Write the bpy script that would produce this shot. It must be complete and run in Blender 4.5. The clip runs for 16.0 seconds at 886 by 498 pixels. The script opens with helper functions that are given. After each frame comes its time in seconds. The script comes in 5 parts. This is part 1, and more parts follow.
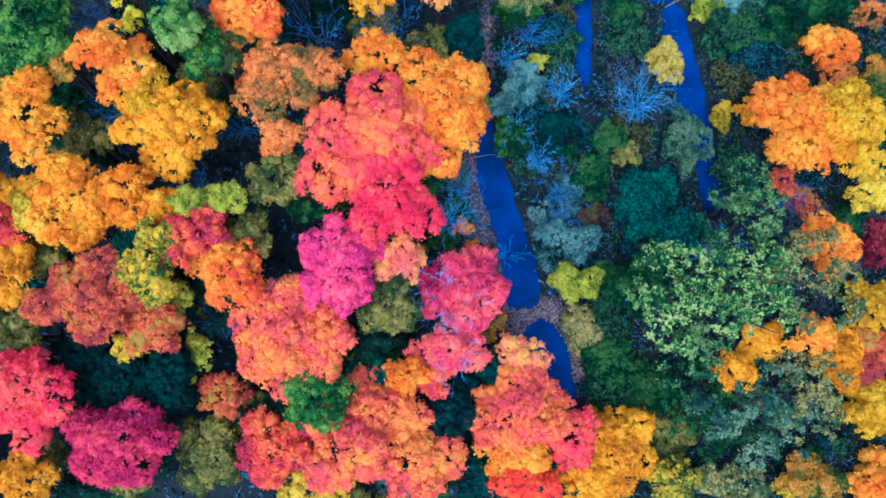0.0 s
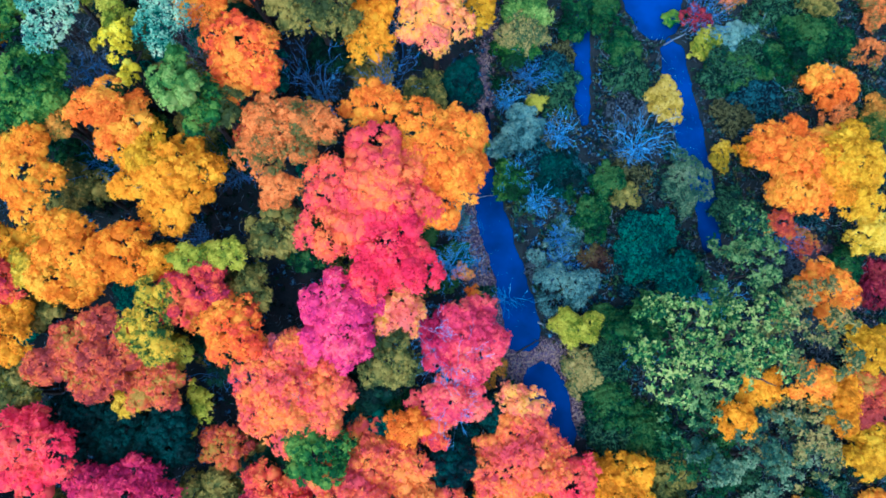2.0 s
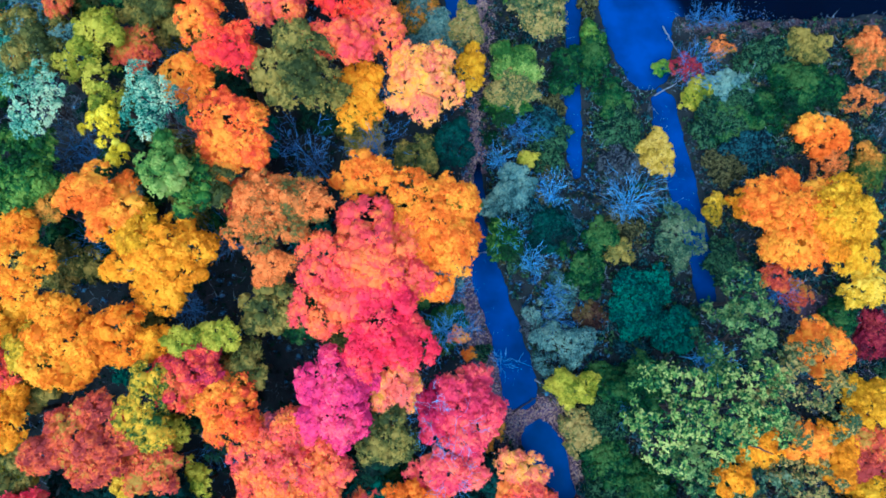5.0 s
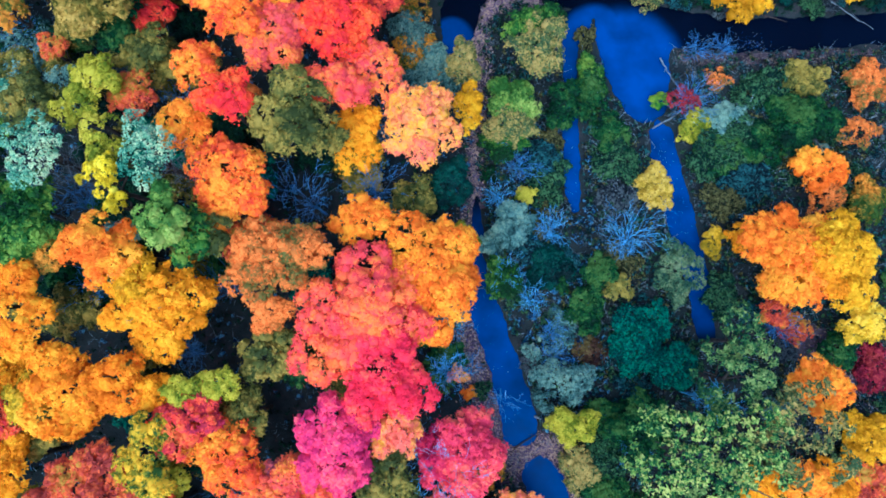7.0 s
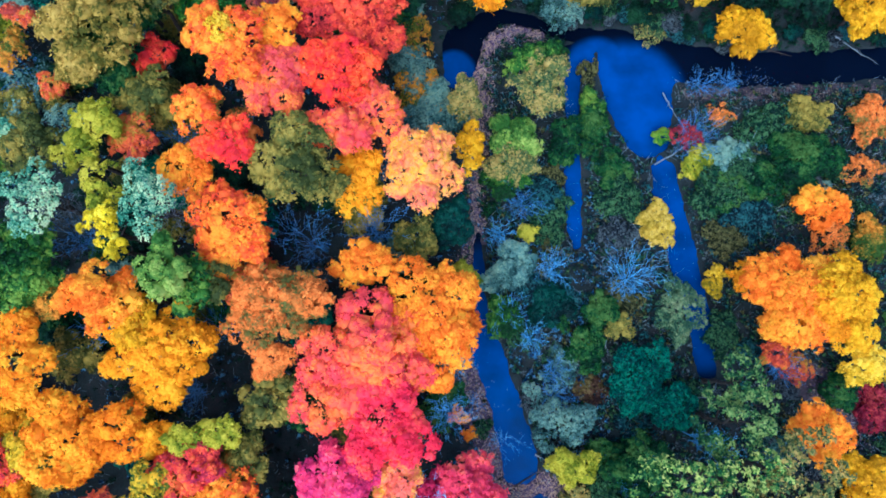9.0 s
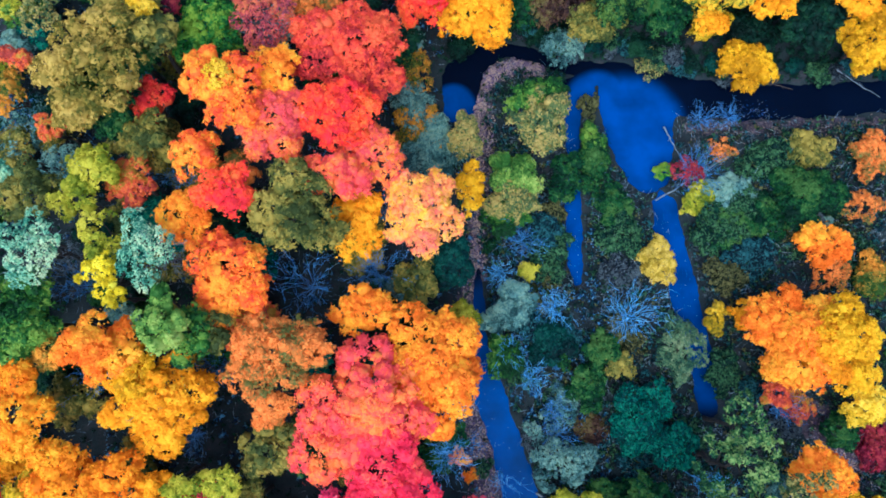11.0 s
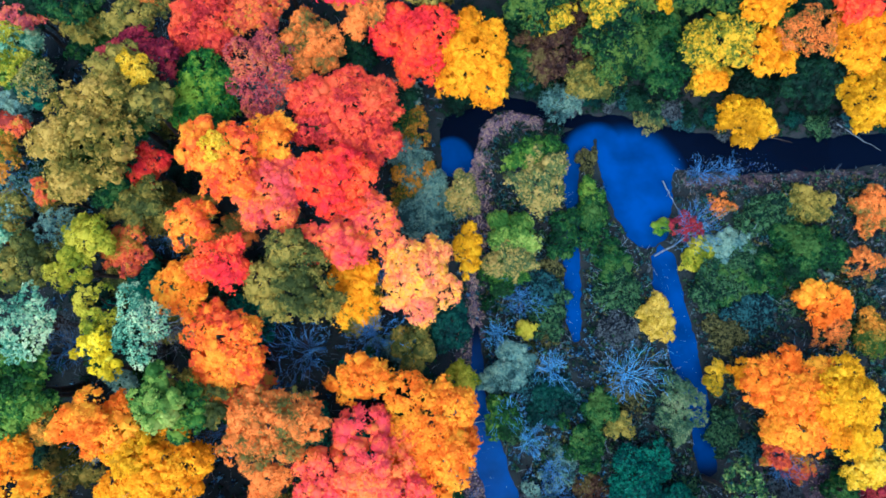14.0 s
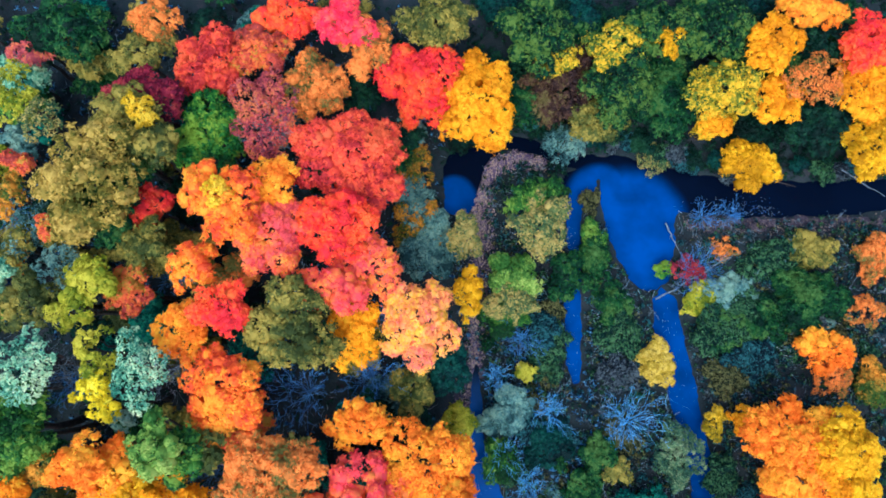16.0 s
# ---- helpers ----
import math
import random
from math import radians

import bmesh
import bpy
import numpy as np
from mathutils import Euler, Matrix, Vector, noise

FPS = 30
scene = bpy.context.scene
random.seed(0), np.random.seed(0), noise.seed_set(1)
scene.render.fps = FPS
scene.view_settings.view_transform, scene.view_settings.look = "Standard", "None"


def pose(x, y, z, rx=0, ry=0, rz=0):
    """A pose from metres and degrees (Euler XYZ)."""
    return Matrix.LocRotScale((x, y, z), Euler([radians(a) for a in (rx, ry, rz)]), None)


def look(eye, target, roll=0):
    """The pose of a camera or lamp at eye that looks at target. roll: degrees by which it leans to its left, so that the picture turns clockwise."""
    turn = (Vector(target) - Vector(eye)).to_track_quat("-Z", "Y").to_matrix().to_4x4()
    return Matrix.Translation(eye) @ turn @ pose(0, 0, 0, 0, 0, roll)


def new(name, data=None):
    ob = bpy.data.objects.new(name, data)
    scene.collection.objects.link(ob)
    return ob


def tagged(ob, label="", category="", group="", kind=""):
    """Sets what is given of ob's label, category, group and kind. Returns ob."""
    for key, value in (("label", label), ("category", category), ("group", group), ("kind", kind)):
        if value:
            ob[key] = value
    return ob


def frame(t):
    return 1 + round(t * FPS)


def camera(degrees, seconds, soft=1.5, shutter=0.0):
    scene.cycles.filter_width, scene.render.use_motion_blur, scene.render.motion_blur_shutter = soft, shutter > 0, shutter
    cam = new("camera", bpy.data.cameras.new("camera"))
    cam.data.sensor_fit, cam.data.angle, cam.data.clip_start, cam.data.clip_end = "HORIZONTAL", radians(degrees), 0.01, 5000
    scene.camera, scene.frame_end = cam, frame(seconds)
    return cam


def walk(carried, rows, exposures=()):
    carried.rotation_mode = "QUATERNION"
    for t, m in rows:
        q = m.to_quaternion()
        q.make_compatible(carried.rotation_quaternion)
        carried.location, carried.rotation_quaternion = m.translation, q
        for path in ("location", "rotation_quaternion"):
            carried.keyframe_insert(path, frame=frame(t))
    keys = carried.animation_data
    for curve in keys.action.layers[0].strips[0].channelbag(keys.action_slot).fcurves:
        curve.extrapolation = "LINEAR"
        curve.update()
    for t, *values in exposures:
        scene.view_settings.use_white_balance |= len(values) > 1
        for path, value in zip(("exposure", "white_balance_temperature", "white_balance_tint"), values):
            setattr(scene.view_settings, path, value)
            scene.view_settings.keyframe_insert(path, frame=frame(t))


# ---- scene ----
cam = camera(66, 16.0, soft=1.75)
PATH = [
    (0, -0.000, -0.000, 87.969, 10.498, -0.036, -0.000),
    (0.5, -0.024, 1.593, 88.333, 10.272, -0.036, -0.011),
    (1, -0.052, 3.206, 88.625, 10.098, -0.030, -0.146),
    (1.5, -0.106, 4.791, 88.851, 9.987, -0.049, -0.240),
    (2, -0.156, 6.374, 89.070, 9.915, -0.119, -0.396),
    (2.5, -0.074, 7.911, 89.294, 9.859, -0.119, -0.619),
    (3, 0.065, 9.389, 89.522, 9.739, -0.107, -0.900),
    (3.5, 0.197, 10.881, 89.787, 9.583, -0.107, -1.102),
    (4, 0.303, 12.342, 90.024, 9.445, -0.109, -1.270),
    (6.5, 0.535, 18.437, 90.962, 9.371, -0.111, -2.310),
    (7, 0.646, 19.878, 91.192, 9.214, -0.083, -2.264),
    (7.5, 0.738, 21.290, 91.399, 9.106, -0.064, -2.211),
    (8, 0.805, 22.712, 91.585, 8.977, -0.023, -2.214),
    (8.5, 0.851, 24.164, 91.788, 8.817, -0.011, -2.145),
    (9, 0.856, 25.679, 91.961, 8.639, -0.022, -2.070),
    (11.5, 1.045, 32.593, 92.524, 8.217, -0.055, -2.329),
    (12, 1.222, 33.815, 92.724, 8.228, 0.020, -2.438),
    (12.5, 1.431, 35.036, 92.883, 8.256, 0.109, -2.402),
    (13, 1.638, 36.278, 93.002, 8.272, 0.154, -2.354),
    (13.5, 1.785, 37.552, 93.102, 8.255, 0.181, -2.270),
    (14, 1.881, 38.860, 93.165, 8.265, 0.172, -2.274),
    (14.5, 1.938, 40.135, 93.350, 8.292, 0.164, -2.265),
    (15, 2.065, 41.440, 93.442, 8.321, 0.199, -2.056),
    (15.5, 2.275, 42.588, 93.648, 8.413, 0.289, -1.711),
    (16, 2.522, 43.596, 93.883, 8.587, 0.435, -1.157),
]
walk(cam, [(t, pose(x, y, z, rx, ry, rz)) for t, x, y, z, rx, ry, rz in PATH], exposures=[(0, 0.64, 4550, -2), (5, 0.73, 4850, -2), (10, 0.84, 5350, -1), (16, 0.88, 5600, -1)])

# ---------------------------------------------------------------- light
SUN_UP, SUN_TURN = radians(62), radians(200)
world = bpy.data.worlds.new("sky")
scene.world = world
world.use_nodes = True
wn = world.node_tree.nodes
sky = wn.new("ShaderNodeTexSky")
sky.sky_type, sky.sun_disc = "NISHITA", False
sky.sun_elevation, sky.sun_rotation = SUN_UP, SUN_TURN
sky.air_density, sky.dust_density, sky.ozone_density = 1.0, 2.5, 1.0
wn["Background"].inputs["Strength"].default_value = 0.15
world.node_tree.links.new(sky.outputs[0], wn["Background"].inputs["Color"])

sun = new("sun", bpy.data.lights.new("sun", "SUN"))
sun.data.energy, sun.data.angle, sun.data.color = 1.8, radians(55), (1.0, 0.97, 0.93)
sun.matrix_basis = look((0, 0, 0), (-math.sin(SUN_TURN) * math.cos(SUN_UP), -math.cos(SUN_TURN) * math.cos(SUN_UP), -math.sin(SUN_UP)))


# ---------------------------------------------------------------- materials
def hexc(code):
    """A linear colour from an sRGB code."""
    out = []
    for k in (0, 2, 4):
        v = int(code[k:k + 2], 16) / 255
        out.append(v / 12.92 if v <= 0.04045 else ((v + 0.055) / 1.055) ** 2.4)
    return (*out, 1.0)


def nodes_of(name):
    m = bpy.data.materials.new(name)
    m.use_nodes = True
    return m, m.node_tree.nodes, m.node_tree.links


def ramp_of(nodes, colours):
    r = nodes.new("ShaderNodeValToRGB")
    e = r.color_ramp.elements
    while len(e) < len(colours):
        e.new(0.5)
    for k, c in enumerate(colours):
        e[k].position = 0.35 + 0.3 * k / max(1, len(colours) - 1)
        e[k].color = hexc(c)
    return r


def leafage(name, colours, grain=0.22, glow=0.35):
    """Foliage: patches of hue over the crown, each leaf a little different, some light through the blade."""
    m, n, l = nodes_of(name)
    coord, info, geo = n.new("ShaderNodeTexCoord"), n.new("ShaderNodeObjectInfo"), n.new("ShaderNodeNewGeometry")
    patch = n.new("ShaderNodeTexNoise")
    patch.noise_dimensions = "4D"
    patch.inputs["Scale"].default_value, patch.inputs["Detail"].default_value = 0.24, 3.0
    shift = n.new("ShaderNodeMath")
    shift.operation, shift.inputs[1].default_value = "MULTIPLY", 37.0
    l.new(info.outputs["Random"], shift.inputs[0])
    l.new(shift.outputs[0], patch.inputs["W"])
    l.new(coord.outputs["Object"], patch.inputs["Vector"])
    mix = n.new("ShaderNodeMapRange")
    mix.inputs["From Min"].default_value, mix.inputs["From Max"].default_value = 0.0, 1.0
    mix.inputs["To Min"].default_value, mix.inputs["To Max"].default_value = -grain / 2, grain / 2
    l.new(geo.outputs["Random Per Island"], mix.inputs["Value"])
    add = n.new("ShaderNodeMath")
    l.new(patch.outputs["Fac"], add.inputs[0])
    l.new(mix.outputs[0], add.inputs[1])
    cell = n.new("ShaderNodeTexVoronoi")
    cell.inputs["Scale"].default_value = 0.95
    l.new(coord.outputs["Object"], cell.inputs["Vector"])
    each = n.new("ShaderNodeSeparateColor")
    l.new(cell.outputs["Color"], each.inputs[0])
    clump = n.new("ShaderNodeMapRange")
    clump.inputs["To Min"].default_value, clump.inputs["To Max"].default_value = -0.09, 0.09
    l.new(each.outputs[0], clump.inputs["Value"])
    sum2 = n.new("ShaderNodeMath")
    l.new(add.outputs[0], sum2.inputs[0])
    l.new(clump.outputs[0], sum2.inputs[1])
    ramp = ramp_of(n, colours)
    l.new(sum2.outputs[0], ramp.inputs["Fac"])
    bsdf = n["Principled BSDF"]
    bsdf.inputs["Roughness"].default_value = 0.65
    bsdf.inputs["Specular IOR Level"].default_value = 0.15
    l.new(ramp.outputs["Color"], bsdf.inputs["Base Color"])
    thin = n.new("ShaderNodeBsdfTranslucent")
    l.new(ramp.outputs["Color"], thin.inputs["Color"])
    both = n.new("ShaderNodeMixShader")
    both.inputs["Fac"].default_value = glow
    l.new(bsdf.outputs[0], both.inputs[1])
    l.new(thin.outputs[0], both.inputs[2])
    l.new(both.outputs[0], n["Material Output"].inputs["Surface"])
    return m


def solid(name, colours, scale=1.0, rough=0.8, bump=0.3, detail=6.0):
    """A rough natural surface: two sizes of mottling and a fine relief."""
    m, n, l = nodes_of(name)
    coord = n.new("ShaderNodeTexCoord")
    big, fine = n.new("ShaderNodeTexNoise"), n.new("ShaderNodeTexNoise")
    big.inputs["Scale"].default_value, big.inputs["Detail"].default_value = scale, detail
    fine.inputs["Scale"].default_value, fine.inputs["Detail"].default_value = scale * 9, 3.0
    for t in (big, fine):
        l.new(coord.outputs["Object"], t.inputs["Vector"])
    mix = n.new("ShaderNodeMix")
    mix.inputs["Factor"].default_value = 0.4
    l.new(big.outputs["Fac"], mix.inputs["A"])
    l.new(fine.outputs["Fac"], mix.inputs["B"])
    ramp = ramp_of(n, colours)
    l.new(mix.outputs["Result"], ramp.inputs["Fac"])
    b = n["Principled BSDF"]
    b.inputs["Roughness"].default_value = rough
    l.new(ramp.outputs["Color"], b.inputs["Base Color"])
    bp = n.new("ShaderNodeBump")
    bp.inputs["Strength"].default_value, bp.inputs["Distance"].default_value = bump, 0.1
    l.new(fine.outputs["Fac"], bp.inputs["Height"])
    l.new(bp.outputs[0], b.inputs["Normal"])
    return m


def water_surface():
    """Nearly still water: faint gloss over painted sky blue and dark tree reflection."""
    m, n, l = nodes_of("river_water")
    coord, ripple = n.new("ShaderNodeTexCoord"), n.new("ShaderNodeTexNoise")
    ripple.inputs["Scale"].default_value, ripple.inputs["Detail"].default_value = 0.8, 4.0
    l.new(coord.outputs["Object"], ripple.inputs["Vector"])
    bp = n.new("ShaderNodeBump")
    bp.inputs["Strength"].default_value, bp.inputs["Distance"].default_value = 0.06, 0.1
    l.new(ripple.outputs["Fac"], bp.inputs["Height"])
    # sky reflection painted blue in pool and channels, tree reflection painted black in the river
    def sky_patch(x, y, wide, long):
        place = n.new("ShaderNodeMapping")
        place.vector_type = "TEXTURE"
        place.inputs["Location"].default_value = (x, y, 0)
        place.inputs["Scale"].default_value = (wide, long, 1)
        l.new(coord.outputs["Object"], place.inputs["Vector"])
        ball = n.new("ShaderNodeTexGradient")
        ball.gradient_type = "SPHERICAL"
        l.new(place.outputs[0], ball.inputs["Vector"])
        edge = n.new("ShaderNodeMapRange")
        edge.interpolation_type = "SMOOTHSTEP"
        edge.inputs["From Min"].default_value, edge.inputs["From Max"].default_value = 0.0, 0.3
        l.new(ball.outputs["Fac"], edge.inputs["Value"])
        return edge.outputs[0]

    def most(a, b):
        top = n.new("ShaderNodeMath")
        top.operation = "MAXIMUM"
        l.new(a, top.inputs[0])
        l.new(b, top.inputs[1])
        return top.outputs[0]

    sky_blue = sky_patch(28.4, 59.5, 9.3, 10.4)
    sky_blue = most(sky_blue, sky_patch(24.4, 65.0, 5.4, 5.0))
    sky_blue = most(sky_blue, sky_patch(3.9, 64.7, 3.6, 4.0))
    sky_blue = most(sky_blue, sky_patch(20.3, 57.5, 4.4, 9.4))
    sky_blue = most(sky_blue, sky_patch(19.9, 43.5, 6.9, 10.8))
    sky_blue = most(sky_blue, sky_patch(33.6, 41.7, 9.2, 13.0))
    sky_blue = most(sky_blue, sky_patch(34.9, 31.2, 9.2, 10.7))
    sky_blue = most(sky_blue, sky_patch(7.2, 22.0, 12.0, 19.5))
    sky_blue = most(sky_blue, sky_patch(13.4, 2.9, 7.9, 10.8))
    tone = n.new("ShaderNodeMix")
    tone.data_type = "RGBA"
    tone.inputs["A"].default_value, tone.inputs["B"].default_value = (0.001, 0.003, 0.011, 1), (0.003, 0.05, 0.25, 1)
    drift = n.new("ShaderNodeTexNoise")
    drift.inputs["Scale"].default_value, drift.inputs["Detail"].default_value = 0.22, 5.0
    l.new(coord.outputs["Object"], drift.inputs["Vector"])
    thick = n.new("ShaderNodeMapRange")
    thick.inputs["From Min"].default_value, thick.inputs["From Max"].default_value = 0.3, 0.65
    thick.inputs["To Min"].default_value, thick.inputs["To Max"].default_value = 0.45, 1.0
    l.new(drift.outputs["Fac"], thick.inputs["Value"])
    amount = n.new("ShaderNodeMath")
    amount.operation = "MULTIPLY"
    l.new(sky_blue, amount.inputs[0])
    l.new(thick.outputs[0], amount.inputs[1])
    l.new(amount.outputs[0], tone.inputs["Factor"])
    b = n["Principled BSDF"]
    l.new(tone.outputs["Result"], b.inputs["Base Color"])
    b.inputs["Roughness"].default_value, b.inputs["Specular IOR Level"].default_value = 0.3, 0.015
    shine = n.new("ShaderNodeBsdfGlossy")
    shine.inputs["Color"].default_value = (0.08, 0.25, 0.6, 1)
    shine.inputs["Roughness"].default_value = 0.08
    l.new(bp.outputs[0], shine.inputs["Normal"])
    mix = n.new("ShaderNodeMixShader")
    mix.inputs["Fac"].default_value = 0.008
    l.new(b.outputs[0], mix.inputs[1])
    l.new(shine.outputs[0], mix.inputs[2])
    l.new(mix.outputs[0], n["Material Output"].inputs["Surface"])
    return m


LEAF = {
    "orange": leafage("orange_leaves", ("ee781e", "fc942a", "ffa62e", "ffbc36")),
    "amber": leafage("amber_leaves", ("d48408", "f4a00c", "fcb016", "ffc024")),
    "gold": leafage("golden_leaves", ("c08808", "e2a60c", "f0ba14", "f6ca28")),
    "mustard": leafage("mustard_leaves", ("988418", "d4ac1c", "f0c428", "f4d448")),
    "coral": leafage("coral_leaves", ("ea5860", "fa7058", "ff844e", "ffa448")),
    "salmon": leafage("salmon_leaves", ("f0505c", "fa6656", "ff7850", "ff944a")),
    "scarlet": leafage("scarlet_leaves", ("e83440", "fc4a36", "ff5c38", "ff7a3c")),
    "hotpink": leafage("hot_pink_leaves", ("ee2c54", "fc3e5c", "ff5060", "ff6e5c")),
    "rose": leafage("rose_pink_leaves", ("de3c64", "f8546c", "ff6c70", "ff8c70")),
    "magenta": leafage("magenta_leaves", ("d43274", "f64480", "ff5488", "ff7484")),
    "red": leafage("red_leaves", ("b83050", "ea4a4c", "fa6048", "fa8c48")),
    "crimson": leafage("crimson_leaves", ("a01c50", "d02860", "e63868", "ee5068")),
    "plum": leafage("plum_leaves", ("7c3c50", "b8505c", "d86460", "dc8054")),
    "rust": leafage("rust_leaves", ("ac4440", "dc5c44", "f07a40", "c4983c")),
    "peach": leafage("peach_leaves", ("f88070", "ff9c64", "ffb464", "ffc448")),
    "olive": leafage("olive_leaves", ("3c4824", "606630", "8a803a", "ae9a48")),
    "green": leafage("green_leaves", ("163820", "285a28", "4a7c30", "80a040")),
    # darkgreen: shade of the gaps and far bank put into the leaf colour
    "darkgreen": leafage("shaded_green_leaves", ("051a18", "0a2a24", "12382c", "204830")),
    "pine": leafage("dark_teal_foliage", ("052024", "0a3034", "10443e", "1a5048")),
    "palegreen": leafage("pale_green_leaves", ("3c6a2c", "648c3c", "8aaa4c", "aabc60")),
    "oak": leafage("oak_leaves", ("265834", "548442", "8eb054", "c0c870"), 0.5),
    "teal": leafage("grey_green_leaves", ("3c7c68", "74b090", "a4d0a8", "d0e0b4")),
    "grey": leafage("grey_shrub_leaves", ("2c4c50", "4c7474", "6c9490", "88a898")),
    "lime": leafage("lime_leaves", ("68781c", "989c28", "bcb434", "d0c444")),
    "brown": leafage("brown_leaves", ("281c20", "48302c", "5c4434", "6c6038")),
    # next four brush palettes: blue of the shadows mixed into the base colour
    "brushteal": leafage("teal_brush", ("081f2c", "103440", "1c4a52", "34666c"), 0.9),
    "brushgreen": leafage("green_brush_leaves", ("0a2822", "163e2e", "285438", "4a704a"), 0.9),
    "brushdim": leafage("shade_blue_brush", ("182230", "2a3442", "3c4652", "56626a"), 0.9),
    "brushblue": leafage("blue_grey_brush", ("0a2040", "184070", "306498", "5c90b8"), 0.9),
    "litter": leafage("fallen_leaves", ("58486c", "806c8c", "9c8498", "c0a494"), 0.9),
    # the same litter, with the dim bank's shade put into its colour
    "dimlitter": leafage("shaded_fallen_leaves", ("241c2c", "3c3444", "544858", "786860"), 0.9),
    "fleck": leafage("pale_fallen_leaves", ("24509c", "4474b4", "7494c0", "a0b0b8"), 0.9),
    "lemon": leafage("lemon_leaves", ("c0ac18", "f0d41c", "fae42c", "fcf050")),
    "oakpale": leafage("pale_oak_leaves", ("4c6440", "788248", "9c9250", "bca45e"), 0.5),
    "tealdark": leafage("blue_green_leaves", ("083838", "105450", "1a6c5c", "2c8068"), 0.5),
    "wine": leafage("wine_red_leaves", ("4c1028", "7c1a38", "9c2842", "b44448")),
    "tangerine": leafage("tangerine_leaves", ("e88012", "fb9a18", "ffac20", "ffc230")),
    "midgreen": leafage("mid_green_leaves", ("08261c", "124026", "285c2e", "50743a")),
    "fresh": leafage("fresh_green_leaves", ("144420", "266428", "447c2c", "7c9c34")),
    "goldgreen": leafage("gold_and_green_leaves", ("40602a", "8c8c28", "d0b028", "f0c030"), 0.4),
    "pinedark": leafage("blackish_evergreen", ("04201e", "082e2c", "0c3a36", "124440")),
    "oakdim": leafage("dim_oak_leaves", ("1c4430", "38643c", "5c8448", "88a05c"), 0.4),
    "mixed": leafage("mixed_turning_leaves", ("3c5a24", "8c7c2c", "d08a30", "e8a038")),
    "straw": leafage("straw_yellow_leaves", ("7c7020", "b4982c", "d0b040", "e0c45c")),
    "tan": leafage("tan_olive_leaves", ("585820", "887830", "ac9040", "ccac56"), 0.3),
    "brick": leafage("brick_rose_leaves", ("ac2c34", "da4440", "ee563e", "f47048")),
    "deepred": leafage("deep_red_leaves", ("b81c2c", "dc2c34", "f03e38", "f46040")),
    "sage": leafage("sage_leaves", ("2c5044", "4c7054", "708c64", "94a47c")),
    "bankgreen": leafage("bank_green_leaves", ("08261c", "123e26", "2a582c", "607c36"), 0.4),
    "flame": leafage("flame_orange_leaves", ("e85438", "fb7230", "ff8e30", "ffb038")),
    "brusholive": leafage("olive_brush_leaves", ("1c2418", "343c24", "4c5030", "6c6a40"), 0.9),
    "rustgreen": leafage("half_turned_leaves", ("707038", "c87838", "f0883e", "f89c4c")),
}
BARK = solid("dark_bark", ("181418", "342c2c", "4c4440"), 2.0, 0.9)
# grey twigs with blue skylight put into the colour; DIM_BARK is a darker copy
PALE_BARK = solid("skylight_blue_twigs", ("2c78c8", "54a4e4", "98d4fa"), 1.5, 0.6)
DIM_BARK = solid("dim_skylight_twigs", ("28589c", "4080c4", "70a8dc"), 1.5, 0.7)
PALE_GREY = solid("weathered_wood", ("444e5c", "64707e", "8894a2"), 2.0, 0.8)
# blue-black shadow between the trees is put into this ground colour
EARTH = solid("shade_blue_floor", ("03080e", "08141e", "0e2026", "1a2229", "2c2830"), 0.5, 0.95, 0.8)
MUD = solid("leafy_mud", ("1c1826", "302838", "463a48", "5c4c54"), 0.9, 0.85, 0.6)
STRAW = solid("dry_stems", ("2c4468", "54708c", "80929c", "a8a89c"), 3.0, 0.8, 0.1)
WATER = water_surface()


# ---------------------------------------------------------------- mesh helpers
def link_mesh(name, verts, faces, material, parent=None, label=""):
    """One mesh object from arrays: faces is an (n, k) array."""
    verts, faces = np.asarray(verts, np.float32), np.asarray(faces, np.int32)
    me = bpy.data.meshes.new(name)
    me.vertices.add(len(verts))
    me.vertices.foreach_set("co", verts.ravel())
    me.loops.add(faces.size)
    me.loops.foreach_set("vertex_index", faces.ravel())
    me.polygons.add(len(faces))
    me.polygons.foreach_set("loop_start", np.arange(0, faces.size, faces.shape[1], dtype=np.int32))
    me.update(calc_edges=True)
    me.materials.append(material)
    ob = new(name, me)
    if parent:
        ob.parent = parent
    if label:
        ob["label"] = label
    return ob


def unit(v):
    return v / np.maximum(np.linalg.norm(v, axis=-1, keepdims=True), 1e-9)


def blades(rng, at, normal, size):
    """Ragged three-cornered leaf sprays at these places."""
    n = len(at)
    normal = unit(normal)
    t = unit(np.cross(normal, rng.normal(size=(n, 3))))
    b = np.cross(normal, t)
    corners = []
    for k in range(3):
        a = 2.0944 * k + rng.uniform(-0.45, 0.45, (n, 1))
        r = size * rng.uniform(0.3, 0.72, (n, 1))
        corners.append(at + r * (np.cos(a) * t + np.sin(a) * b) + normal * size * rng.uniform(-0.15, 0.15, (n, 1)))
    return np.stack(corners, 1).reshape(-1, 3), np.arange(3 * n).reshape(-1, 3)


